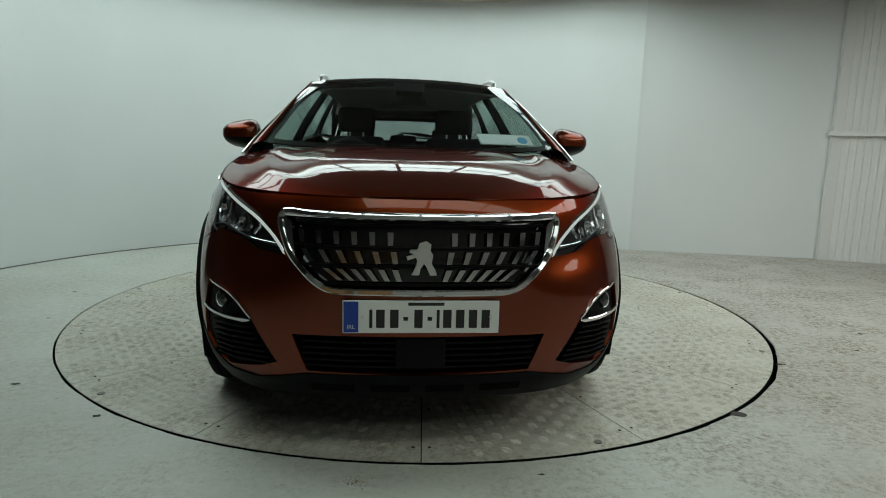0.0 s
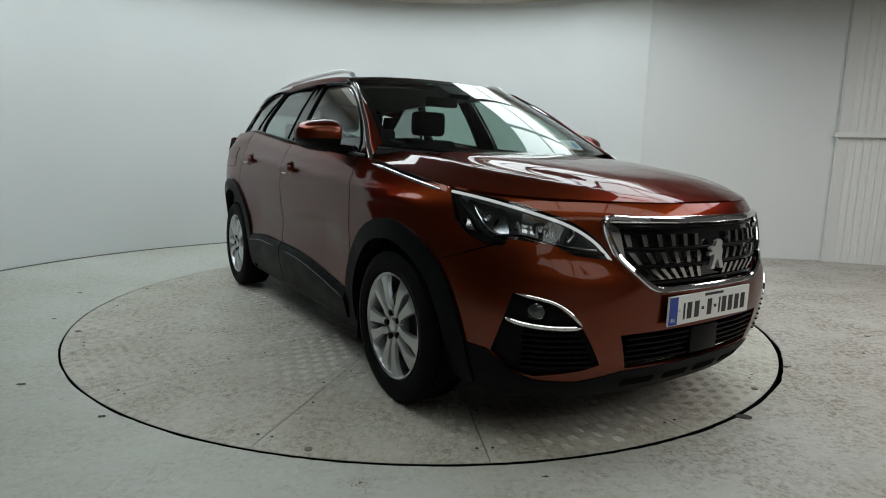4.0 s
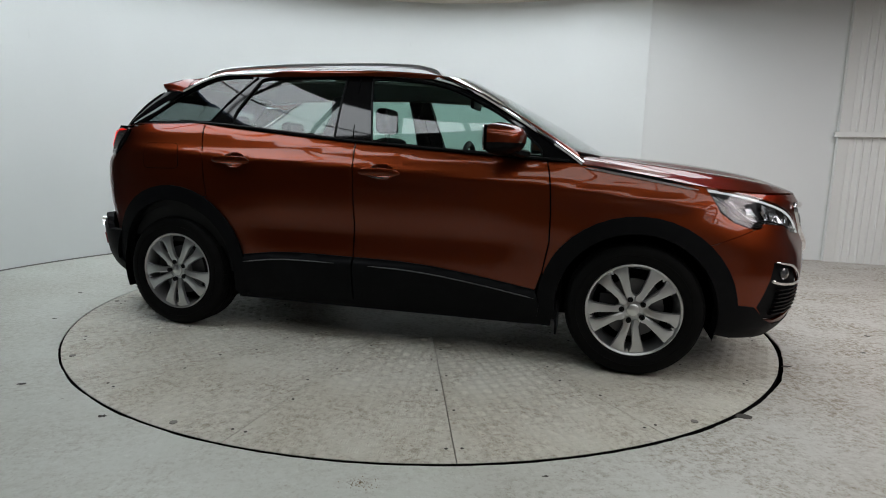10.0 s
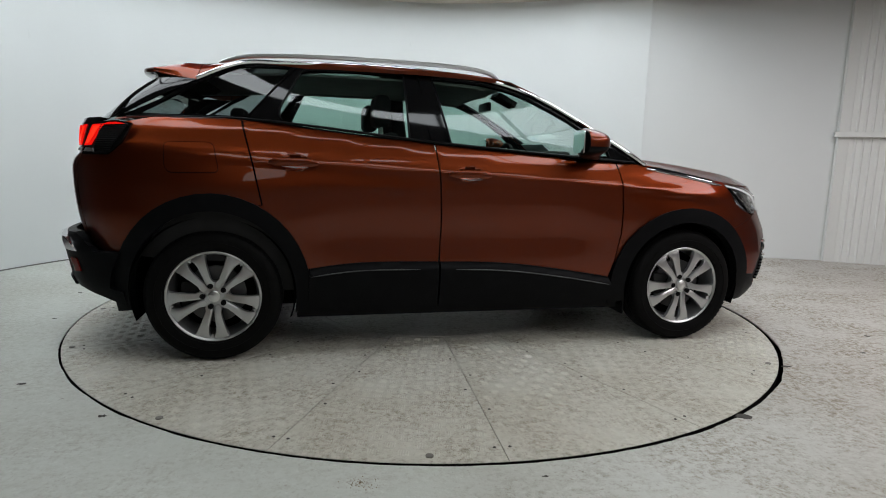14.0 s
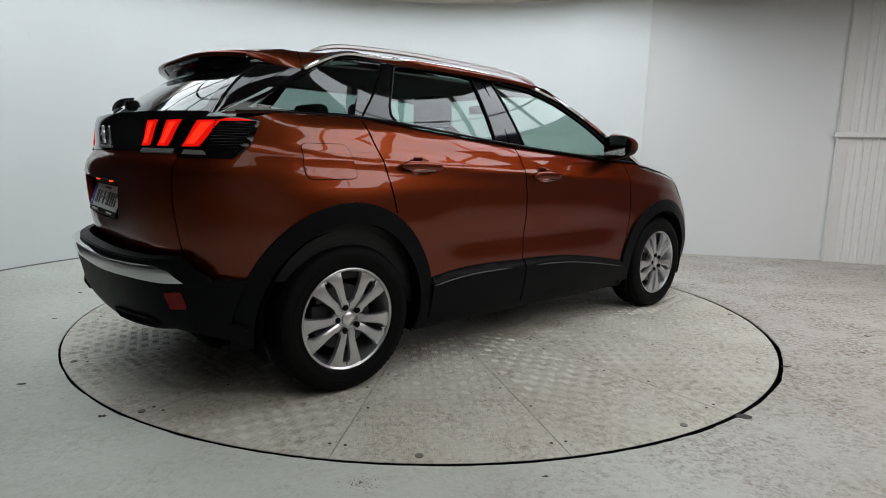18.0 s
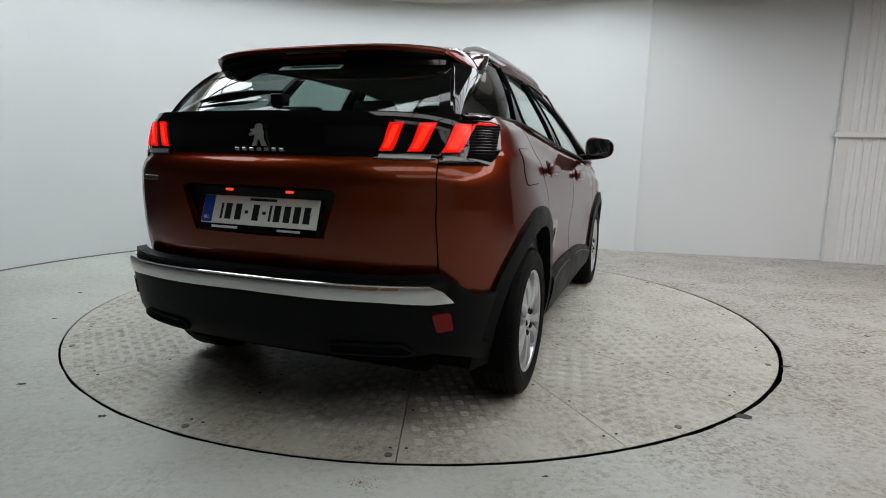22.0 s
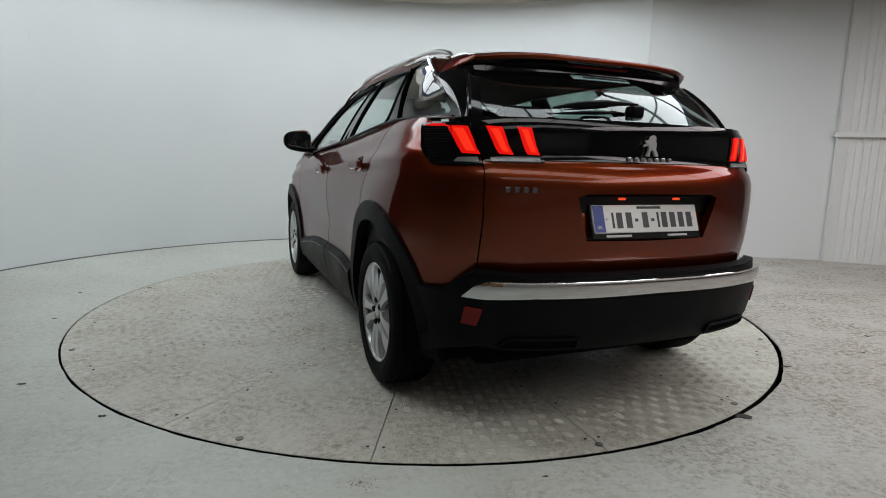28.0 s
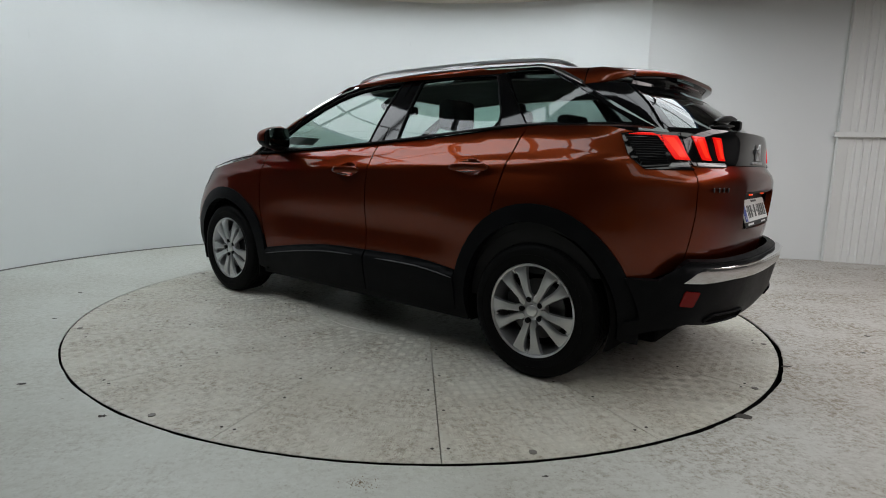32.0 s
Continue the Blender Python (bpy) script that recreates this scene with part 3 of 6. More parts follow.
def lower(u, z):
    """The lower body. u runs along the side as x does, round the nose to NOSE_C + 1.5 and round the tail to TAIL_C - 1.4."""
    if u > NOSE_C:
        c, s = squircle(math.radians(90) * (1 - (u - NOSE_C) / 1.5), nose_e(z))
        x = NOSE_C + (nose_x(z) - NOSE_C) * c
        y = half_width(x, z) * s
        hollow = 0.028 * math.exp(-((y - 0.52) / 0.13) ** 2 - ((z - 0.735) / 0.075) ** 2)
        return x - nose_bow(z) * y * y * c * c - hollow, y, z
    if u < TAIL_C:
        c, s = squircle(math.radians(90) * (1 - (TAIL_C - u) / 1.4), 3.8)
        x = TAIL_C + (tail_x(z) - TAIL_C) * c
        y = half_width(x, z) * s
        return x + 0.08 * y * y * c * c, y, z
    return u, half_width(u, z), z


U_NOSE, U_TAIL = NOSE_C + 1.5, TAIL_C - 1.4


def bisect(f, lo, hi):
    a = f(lo)
    for _ in range(40):
        mid = (lo + hi) / 2
        b = f(mid)
        if (a > 0) == (b > 0):
            lo = mid
        else:
            hi = mid
    return (lo + hi) / 2


def by_x(x, z):
    """(u, z) of the place on the lower body with that x."""
    return bisect(lambda u: lower(u, z)[0] - x, U_TAIL, U_NOSE), z


def nose_y(y, z):
    return bisect(lambda u: lower(u, z)[1] - y, NOSE_C + 0.02, U_NOSE), z


def tail_y(y, z):
    return bisect(lambda u: lower(u, z)[1] - y, U_TAIL, TAIL_C - 0.02), z


def pillar(x, z):
    """The side of the greenhouse."""
    b = belt_z(x)
    d = z - b
    r = smooth(-0.95, -1.75, x)
    return x, half_width(min(x, 1.0), b) + 0.003 - 0.055 * smooth(-1.25, -1.85, x) - 0.06 * r - (0.44 - 0.22 * r) * d - 0.38 * d * abs(d), z


hood_mid_z = curve((0.9, 1.115), (1.15, 1.104), (1.4, 1.086), (1.7, 1.052), (1.95, 1.006), (2.1, 0.960), (2.17, 0.935), (2.2, 0.92))


def hood(x, y):
    edge = lower(*by_x(min(x, 2.19), hood_edge_z(x)))[1] if x > 0.95 else half_width(x, hood_edge_z(x))
    t = min(1.0, abs(y) / max(edge, 0.02))
    m, e = hood_mid_z(x), hood_edge_z(x)
    z = e + (m - e) * (1 - t ** 3.2)
    ridge = smooth(2.15, 1.7, x) if x < 2.15 else 0.0
    z += ridge * (0.010 * math.exp(-((t - 0.79) / 0.06) ** 2) - 0.006 * math.exp(-((t - 0.64) / 0.09) ** 2))
    return x, y, z


roof_mid_z = curve((-1.75, 1.515), (-1.54, 1.548), (-1.2, 1.575), (-0.7, 1.586), (-0.2, 1.582), (0.15, 1.567), (0.36, 1.538))
rail_y = curve((-1.7, 0.545), (-1.3, 0.575), (-0.5, 0.60), (0.2, 0.605), (0.4, 0.60))


def roof(x, y):
    t = abs(y) / rail_y(x)
    return x, y, roof_mid_z(x) - 0.040 * t ** 2.2


def screen(v, y):
    """The windscreen: v from 0 at the cowl to 1 at the roof, y from -1 to 1 of its half width."""
    w = 0.764 + (0.606 - 0.764) * v - 0.01 * math.sin(math.pi * v)
    x0, z0 = 1.20 - 0.20 * abs(y) ** 2.2, 1.085 + 0.035 * abs(y) ** 2
    x1, z1 = 0.36 - 0.09 * abs(y) ** 2.2, 1.538 - 0.024 * abs(y) ** 2.5
    bow = math.sin(math.pi * v)
    return x0 + (x1 - x0) * v + 0.004 * bow, w * y, z0 + (z1 - z0) * v + 0.013 * bow


def rear_glass(v, y):
    """The rear window: v from 0 at its foot to 1 under the spoiler."""
    w = 0.675 + (0.588 - 0.675) * v
    x0, z0 = -2.035 + 0.20 * abs(y) ** 2.6, 1.205 + 0.006 * abs(y) ** 2
    x1, z1 = -1.66 + 0.045 * abs(y) ** 2.6, 1.465 - 0.03 * abs(y) ** 2.5
    bow = math.sin(math.pi * v)
    return x0 + (x1 - x0) * v - 0.012 * bow, w * y, z0 + (z1 - z0) * v + 0.012 * bow


# ---- panels: a 2D outline laid on one of the car's surfaces ----
def inside(poly, x, y):
    hit = False
    for (x0, y0), (x1, y1) in zip(poly, poly[1:] + poly[:1]):
        if (y0 > y) != (y1 > y) and x < (x1 - x0) * (y - y0) / (y1 - y0) + x0:
            hit = not hit
    return hit


def dense(poly, step):
    out = []
    for (x0, y0), (x1, y1) in zip(poly, poly[1:] + poly[:1]):
        n = max(1, math.ceil(math.hypot(x1 - x0, y1 - y0) / step))
        out.extend((x0 + (x1 - x0) * i / n, y0 + (y1 - y0) * i / n) for i in range(n))
    return out


def rounded(poly, r, n=4):
    """The outline with its corners rounded."""
    out = []
    m = len(poly)
    for i in range(m):
        a, p, b = (Vector(poly[k]) for k in ((i - 1) % m, i, (i + 1) % m))
        ra = min(r, (a - p).length * 0.45)
        rb = min(r, (b - p).length * 0.45)
        s, e = p + (a - p).normalized() * ra, p + (b - p).normalized() * rb
        for k in range(n + 1):
            t = k / n
            q = s * (1 - t) ** 2 + p * 2 * t * (1 - t) + e * t * t
            out.append((q.x, q.y))
    return out


def spline(points, n=6, closed=False):
    """A smooth line through 2D or 3D points."""
    p = [Vector(q) for q in points]
    m = len(p)
    out = []
    for i in range(m if closed else m - 1):
        a, b = p[i], p[(i + 1) % m]
        z = p[i - 1] if i or closed else a
        c = p[(i + 2) % m] if i + 2 < m or closed else b
        for k in range(n):
            t = k / n
            out.append(0.5 * (2 * a + (b - z) * t + (2 * z - 5 * a + 4 * b - c) * t * t + (3 * a - z - 3 * b + c) * t ** 3))
    if not closed:
        out.append(p[-1])
    return [tuple(q) for q in out]


def laid(outline, surface, step=0.035, off=0.0, thick=0.012, holes=(), flip=False):
    """Mesh data of a panel: the outline, less its holes, on the surface, pushed out by off, with a rim of that depth. flip: the mirror panel."""
    loops = [dense(list(outline), step)] + [dense(list(h), step) for h in holes]
    co, edges = [], []
    for loop in loops:
        s = len(co)
        co.extend(Vector(p) for p in loop)
        edges.extend((s + i, s + (i + 1) % len(loop)) for i in range(len(loop)))
    border = list(co)
    xs, ys = [p.x for p in co], [p.y for p in co]
    nx, ny = int((max(xs) - min(xs)) / step) + 1, int((max(ys) - min(ys)) / step) + 1
    cells = {}
    for p in border:
        cells.setdefault((int(p.x // step), int(p.y // step)), []).append(p)
    for i in range(nx + 1):
        for j in range(ny + 1):
            x, y = min(xs) + (i + 0.5 * (j % 2)) * step, min(ys) + j * step
            if not inside(loops[0], x, y) or any(inside(h, x, y) for h in loops[1:]):
                continue
            ci, cj = int(x // step), int(y // step)
            if all((p.x - x) ** 2 + (p.y - y) ** 2 > (0.45 * step) ** 2 for a in (-1, 0, 1) for b in (-1, 0, 1) for p in cells.get((ci + a, cj + b), ())):
                co.append(Vector((x, y)))
    vs, es, fs, *_ = mathutils.geometry.delaunay_2d_cdt(co, edges, [], 0, 1e-6)
    tris = []
    for f in fs:
        c = sum((vs[i] for i in f), Vector((0, 0))) / len(f)
        if inside(loops[0], c.x, c.y) and not any(inside(h, c.x, c.y) for h in loops[1:]):
            tris.append(tuple(f))
    h = 0.002

    def normal(s, a, b):
        n = (Vector(s(a + h, b)) - Vector(s(a - h, b))).cross(Vector(s(a, b + h)) - Vector(s(a, b - h)))
        n = n.normalized() if n.length > 1e-12 else Vector((0, 0, 1))
        p = Vector(s(a, b))
        return -n if n.dot(p - Vector((0.15 * p.x, 0, 0.62))) < 0 else n

    def raised(a, b):
        return Vector(surface(a, b)) + normal(surface, a, b) * off(a, b)

    pts, nrm = [], []
    for v in vs:
        if callable(off):
            pts.append(raised(v.x, v.y))
            nrm.append(normal(raised, v.x, v.y))
        else:
            n = normal(surface, v.x, v.y)
            pts.append(Vector(surface(v.x, v.y)) + n * off)
            nrm.append(n)
    if flip:
        for q in pts + nrm:
            q.y = -q.y
    # all faces turn outward
    faces = []
    for f in tris:
        a, b, c = (pts[i] for i in f[:3])
        faces.append(f if (b - a).cross(c - a).dot(nrm[f[0]]) > 0 else f[::-1])
    count = {}
    for f in faces:
        for i in range(len(f)):
            count[(f[i], f[(i + 1) % len(f)])] = 1
    rim = [(a, b) for (a, b) in count if (b, a) not in count]
    verts, normals, s = [tuple(p) for p in pts], [tuple(n) for n in nrm], len(pts)
    index = {}
    for a, b in rim:
        for k in (a, b):
            if k not in index:
                index[k] = len(verts)
                verts.extend((tuple(pts[k]), tuple(pts[k] - nrm[k] * thick)))
                normals.extend((tuple(nrm[k]), tuple(-nrm[k])))
        ia, ib = index[a], index[b]
        faces.append((ia + 1, ib + 1, ib, ia))
    return verts, faces, normals, s


def panel(name, outline, surface, mat, parent, step=0.035, off=0.0, thick=0.012, holes=(), flip=False, label=""):
    verts, faces, normals, s = laid(outline, surface, step, off, thick, holes, flip)
    me = bpy.data.meshes.new(name)
    me.from_pydata(verts, [], faces)
    me.materials.append(mat)
    me.polygons.foreach_set("use_smooth", [max(p.vertices) < s for p in me.polygons])
    me.validate()
    me.normals_split_custom_set([normals[l.vertex_index] if l.vertex_index < s else (0, 0, 0) for l in me.loops])
    ob = new(name, me)
    if parent:
        ob.parent = parent
    if label:
        ob["label"] = label
    return ob


def on(surface, points, off=0.0, flip=False):
    """3D points of 2D places on a surface."""
    out = []
    for a, b in points:
        p = Vector(surface(a, b))
        h = 0.003
        n = (Vector(surface(a + h, b)) - Vector(surface(a - h, b))).cross(Vector(surface(a, b + h)) - Vector(surface(a, b - h))).normalized()
        if n.dot(p - Vector((0.15 * p.x, 0, 0.62))) < 0:
            n = -n
        p += n * off
        out.append((p.x, -p.y if flip else p.y, p.z))
    return out


def spread(outline):
    """The outline of a half in y, with its mirror half."""
    return list(outline) + [(a, -b) for a, b in reversed(outline)]


SIDES = (False, True)
car = tagged(new("car"), "copper-orange metallic SUV with black cladding and lights on", "car")

# outlines on the lower body, as (along, z)
def arch(cx, rx, rz, a0, a1, n=18):
    return [by_x(cx + rx * math.cos(radians(a0 + (a1 - a0) * i / n)), HUB_Z + rz * math.sin(radians(a0 + (a1 - a0) * i / n))) for i in range(n + 1)]


def belt(x0, x1, n=10, dz=0.0):
    return [(x0 + (x1 - x0) * i / n, belt_z(x0 + (x1 - x0) * i / n) + dz) for i in range(n + 1)]


def hood_edge(x0, x1, n=10, dz=0.0):
    out = []
    for i in range(n + 1):
        x = x0 + (x1 - x0) * i / n
        out.append(by_x(x, hood_edge_z(x) + dz))
    return out


CLAD_TOP = spline([(0.845, 0.402), (0.506, 0.457), (0.185, 0.494), (-0.172, 0.504), (-0.588, 0.505), (-0.858, 0.476)], 4)
SPLIT = [(-0.190, 1.132), (-0.170, 0.95), (-0.160, 0.70), (-0.168, 0.50)]
HL_TOP = spline([(1.510, 0.955), (1.60, 0.942), (1.685, 0.924), nose_y(0.645, 0.893), nose_y(0.570, 0.856), nose_y(0.514, 0.810), nose_y(0.480, 0.768), nose_y(0.462, 0.738)], 5)
HL_LOW = [nose_y(0.470, 0.726), nose_y(0.52, 0.730), nose_y(0.572, 0.738), nose_y(0.606, 0.756), nose_y(0.630, 0.772), (1.700, 0.786), (1.684, 0.763), (1.635, 0.770), (1.585, 0.794), (1.546, 0.840)]

# ---- body panels ----
front_door, rear_door = [], []
HANDLES = ((-0.133, 0.105, 0.976), (-1.058, -0.810, 1.018))


def pocket(x0, x1, z, grow=0.0):
    return arc((x0 + x1) / 2 + 0.005, z + 0.004, 0.078 + grow, 0, 345, 23, 0.046 + grow)


for f in SIDES:
    fd = panel("front_door", SPLIT[::-1][:1] + [(-0.160, 0.70), (-0.170, 0.95)] + belt(-0.190, 0.868, 12) + [(0.884, 1.0), (0.894, 0.936), (0.903, 0.80), (0.902, 0.653), (0.875, 0.50)]
               + [p for p in CLAD_TOP if p[0] > -0.168], lower, PAINT, car, step=0.03, flip=f, holes=[pocket(*HANDLES[0], -0.001)])
    rear = arch(-AXLE, 0.475, 0.52, 12, 62, 10)
    rd = panel("rear_door", belt(-1.19, -0.198, 12) + [(-0.178, 0.95), (-0.168, 0.70), (-0.176, 0.504)] + [p for p in CLAD_TOP if p[0] < -0.18]
               + [(-0.871, 0.47)] + [p for p in rear[2:]] + [(-1.087, 0.806), (-1.131, 1.008)], lower, PAINT, car, step=0.03, flip=f, holes=[pocket(*HANDLES[1], -0.001)])
    front_door.append(fd)
    rear_door.append(rd)
    farch = arch(AXLE, 0.462, 0.455, 48.0, 165, 18)
    panel("front_wing", hood_edge(0.877, 1.628, 12) + [(1.541, 0.840), (1.581, 0.791), (1.632, 0.766), (1.650, 0.760)] + farch + [(0.882, 0.50), (0.910, 0.653), (0.911, 0.80), (0.902, 0.936), (0.892, 1.0)],
          lower, PAINT, car, step=0.03, flip=f)
    qarch = arch(-AXLE, 0.465, 0.51, 66, 157, 18)
    panel("rear_wing", [(-1.139, 1.008), (-1.20, 1.226)][::1] + [(x, belt_z(x)) for x in (-1.3, -1.4, -1.5, -1.6)] + [tail_y(0.76, 1.203), tail_y(0.706, 1.203), tail_y(0.668, 1.06), tail_y(0.6765, 0.85), tail_y(0.6815, 0.61), tail_y(0.76, 0.565)]
          + qarch[::-1] + [(-1.095, 0.806)], lower, PAINT, car, step=0.03, flip=f)

    # inner body behind the gaps, its near-black colour standing in for their shade
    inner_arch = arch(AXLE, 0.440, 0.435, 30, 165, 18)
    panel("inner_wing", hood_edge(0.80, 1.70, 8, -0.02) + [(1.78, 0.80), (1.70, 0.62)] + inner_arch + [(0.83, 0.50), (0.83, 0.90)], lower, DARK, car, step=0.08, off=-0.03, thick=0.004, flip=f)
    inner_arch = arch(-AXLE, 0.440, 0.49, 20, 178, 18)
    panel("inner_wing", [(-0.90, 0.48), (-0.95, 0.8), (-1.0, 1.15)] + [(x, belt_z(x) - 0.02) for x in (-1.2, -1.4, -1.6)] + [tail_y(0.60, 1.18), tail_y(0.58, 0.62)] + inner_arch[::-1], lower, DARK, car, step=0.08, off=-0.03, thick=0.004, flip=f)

# front bumper in one piece, with openings for the lamps, the grille and the intakes
GRILLE = [nose_y(0.0, 0.858), nose_y(0.25, 0.860), nose_y(0.478, 0.866), nose_y(0.455, 0.758), nose_y(0.40, 0.69), nose_y(0.315, 0.628), nose_y(0.0, 0.616)]


def mirrored_u(points):
    """The same outline on the other half, as along beyond the nose."""
    return [(2 * U_NOSE - u, z) for u, z in points]


def nose_full(u, z):
    """The lower body across the nose: the left half, then on past the middle to the right half."""
    if u <= U_NOSE:
        return lower(u, z)
    x, y, z = lower(2 * U_NOSE - u, z)
    return x, -y, z


def tail_full(u, z):
    if u >= U_TAIL:
        return lower(u, z)
    x, y, z = lower(2 * U_TAIL - u, z)
    return x, -y, z


def across(half, middle=U_NOSE):
    """A closed outline from its half, which starts and ends on the car's middle line."""
    return list(half) + [(2 * middle - u, z) for u, z in reversed(half)][1:-1]


grille_hole = across([(U_NOSE, 0.858)] + GRILLE[1:-1] + [(U_NOSE, 0.616)])
fog_hole = [(1.705, 0.604), (1.80, 0.584), (1.885, 0.500), (1.958, 0.348), (1.90, 0.325), (1.778, 0.298), (1.71, 0.312), (1.655, 0.382)]
low_hole = across([(U_NOSE, 0.462), nose_y(0.25, 0.462), nose_y(0.435, 0.46), nose_y(0.385, 0.325), (U_NOSE, 0.318)])
lamp_hole = HL_TOP + HL_LOW
bumper_half = ([(U_NOSE, 0.920)] + [nose_y(y, 0.921) for y in (0.2, 0.35, 0.5, 0.6)] + hood_edge(1.93, 1.70, 4, -0.006) + HL_TOP[5:] + HL_LOW[:7] + [(1.653, 0.757)]
               + arch(AXLE, 0.462, 0.455, 47.75, 18, 7) + [by_x(1.785, 0.385), (1.64, 0.376), (1.705, 0.300), (1.775, 0.264), (1.885, 0.258), nose_y(0.39, 0.30), (U_NOSE, 0.300)])
bumper = panel("front_bumper", across(bumper_half), nose_full, PAINT, car, step=0.03,
               holes=[grille_hole, low_hole, fog_hole, mirrored_u(fog_hole)])
# black lower lip of the bumper
lip_half = [(U_NOSE, 0.318), nose_y(0.39, 0.315), (1.885, 0.276), (1.775, 0.282), (1.71, 0.315), (1.645, 0.385), by_x(1.79, 0.398), by_x(1.75, 0.25), (1.62, 0.215), (1.80, 0.200), (2.1, 0.205), (U_NOSE, 0.21)]
lip = panel("bumper_lip", across(lip_half), nose_full, CLAD, bumper, step=0.04, off=0.004, thick=0.03, label="black grained plastic lip")
for x0 in (-0.34, -0.16, 0.02, 0.20):
    panel("lip_slot", rounded([(U_NOSE - 1.15 * a, b) for a, b in ((x0, 0.278), (x0 + 0.13, 0.278), (x0 + 0.13, 0.248), (x0, 0.248))], 0.008), nose_full, DARK, lip, off=0.006, thick=0.002)

# grille: dark mesh ground, frame, dashes and the badge
grille = panel("grille", across([(u, z) for u, z in [(U_NOSE, 0.862)] + [(u + 0.004, z) for u, z in GRILLE[1:-1]] + [(U_NOSE, 0.612)]]), nose_full, GLOSS, car, off=-0.022, thick=0.01, label="black grille in a chrome frame")
frame_line = [(U_NOSE, 0.862)] + spline([nose_y(0.2, 0.862), nose_y(0.36, 0.865), nose_y(0.468, 0.862), nose_y(0.452, 0.765), nose_y(0.41, 0.70), nose_y(0.315, 0.625), nose_y(0.2, 0.617)], 5) + [(U_NOSE, 0.616)]
part("grille_frame", sweep(on(nose_full, across(frame_line), 0.004), 0.022, 0.024, closed=True, up=(1, 0, 0.1)), CHROME, grille, "chrome grille frame")
top_bar = [nose_y(y, 0.866) for y in (0.47, 0.4, 0.3, 0.2, 0.1)] + [(U_NOSE, 0.866)]
part("grille_top_bar", sweep(on(nose_full, top_bar + [(2 * U_NOSE - u, z) for u, z in top_bar[-2::-1]], 0.003), 0.014, 0.026, up=(0, 0, 1)), CHROME, grille, "broad chrome bar over the grille")
for f in SIDES:
    # broad chrome corner beside the dashes
    panel("grille_corner", rounded([nose_y(0.472, 0.862), nose_y(0.455, 0.765), nose_y(0.415, 0.70), nose_y(0.425, 0.775), nose_y(0.432, 0.835)], 0.01), lower, CHROME, grille, step=0.02, off=0.006, flip=f)
for row, (z0, z1, n) in enumerate(((0.815, 0.772, 6), (0.752, 0.711, 6), (0.692, 0.653, 6))):
    for k in range(n):
        y = 0.088 + 0.060 * k - 0.010 * row
        if row == 2:
            y = 0.072 + 0.046 * k
        lean = 0.007 * row + 0.003 * k * (0.4 + row)
        for f in SIDES:
            panel("grille_dash", [nose_y(y + 0.008, z0), nose_y(y + 0.028, z0), nose_y(max(0.02, y + 0.026 - lean), z1), nose_y(max(0.01, y + 0.009 - lean), z1)], lower, DASH, grille, step=0.03, off=-0.004, thick=0.014, flip=f)
for z in (0.838, 0.762, 0.701, 0.640):
    w = 0.43 if z > 0.7 else 0.36
    line = [nose_y(y, z) for y in (w, 0.3, 0.2, 0.1)] + [(U_NOSE, z)]
    part("grille_bar", sweep(on(nose_full, line + [(2 * U_NOSE - u, z) for u, z in line[-2::-1]], -0.012), 0.010, 0.010), TRIM, grille)


def badge(height, depth=0.008):
    """A plain upright emblem: a stylised rearing shape in the (y, z) plane, facing +x."""
    shape = [(-0.10, -0.50), (-0.32, -0.50), (-0.22, -0.30), (-0.16, -0.08), (-0.20, 0.02), (-0.44, -0.06), (-0.48, 0.04), (-0.26, 0.12), (-0.40, 0.16), (-0.36, 0.24),
             (-0.16, 0.26), (-0.10, 0.44), (0.10, 0.50), (0.24, 0.40), (0.22, 0.22), (0.30, 0.10), (0.26, -0.16), (0.38, -0.36), (0.42, -0.50), (0.22, -0.50), (0.12, -0.28), (0.04, -0.16), (-0.06, -0.30)]
    bm = bmesh.new()
    top = [bm.verts.new((depth, a * height, b * height)) for a, b in shape]
    bm.faces.new(top)
    r = bmesh.ops.extrude_face_region(bm, geom=bm.faces[:])
    for v in r["geom"]:
        if isinstance(v, bmesh.types.BMVert):
            v.co.x = 0
    bmesh.ops.recalc_face_normals(bm, faces=bm.faces)
    bmesh.ops.triangulate(bm, faces=bm.faces[:])
    return bm


emblem = part("emblem", badge(0.112, 0.014), BADGE, car, "chrome emblem on the grille", soft=False)
emblem.location = (2.246, 0.0, 0.734)

def lettering(words, size):
    """Flat raised letters as a mesh."""
    text = bpy.data.curves.new("lettering", "FONT")
    text.body, text.size, text.extrude, text.align_x = words, size, 0.0004, "CENTER"
    shown = bpy.data.objects.new("lettering", text)
    scene.collection.objects.link(shown)
    me = bpy.data.meshes.new_from_object(shown.evaluated_get(bpy.context.evaluated_depsgraph_get()))
    bpy.data.objects.remove(shown)
    bpy.data.curves.remove(text)
    me.materials.clear()
    return me


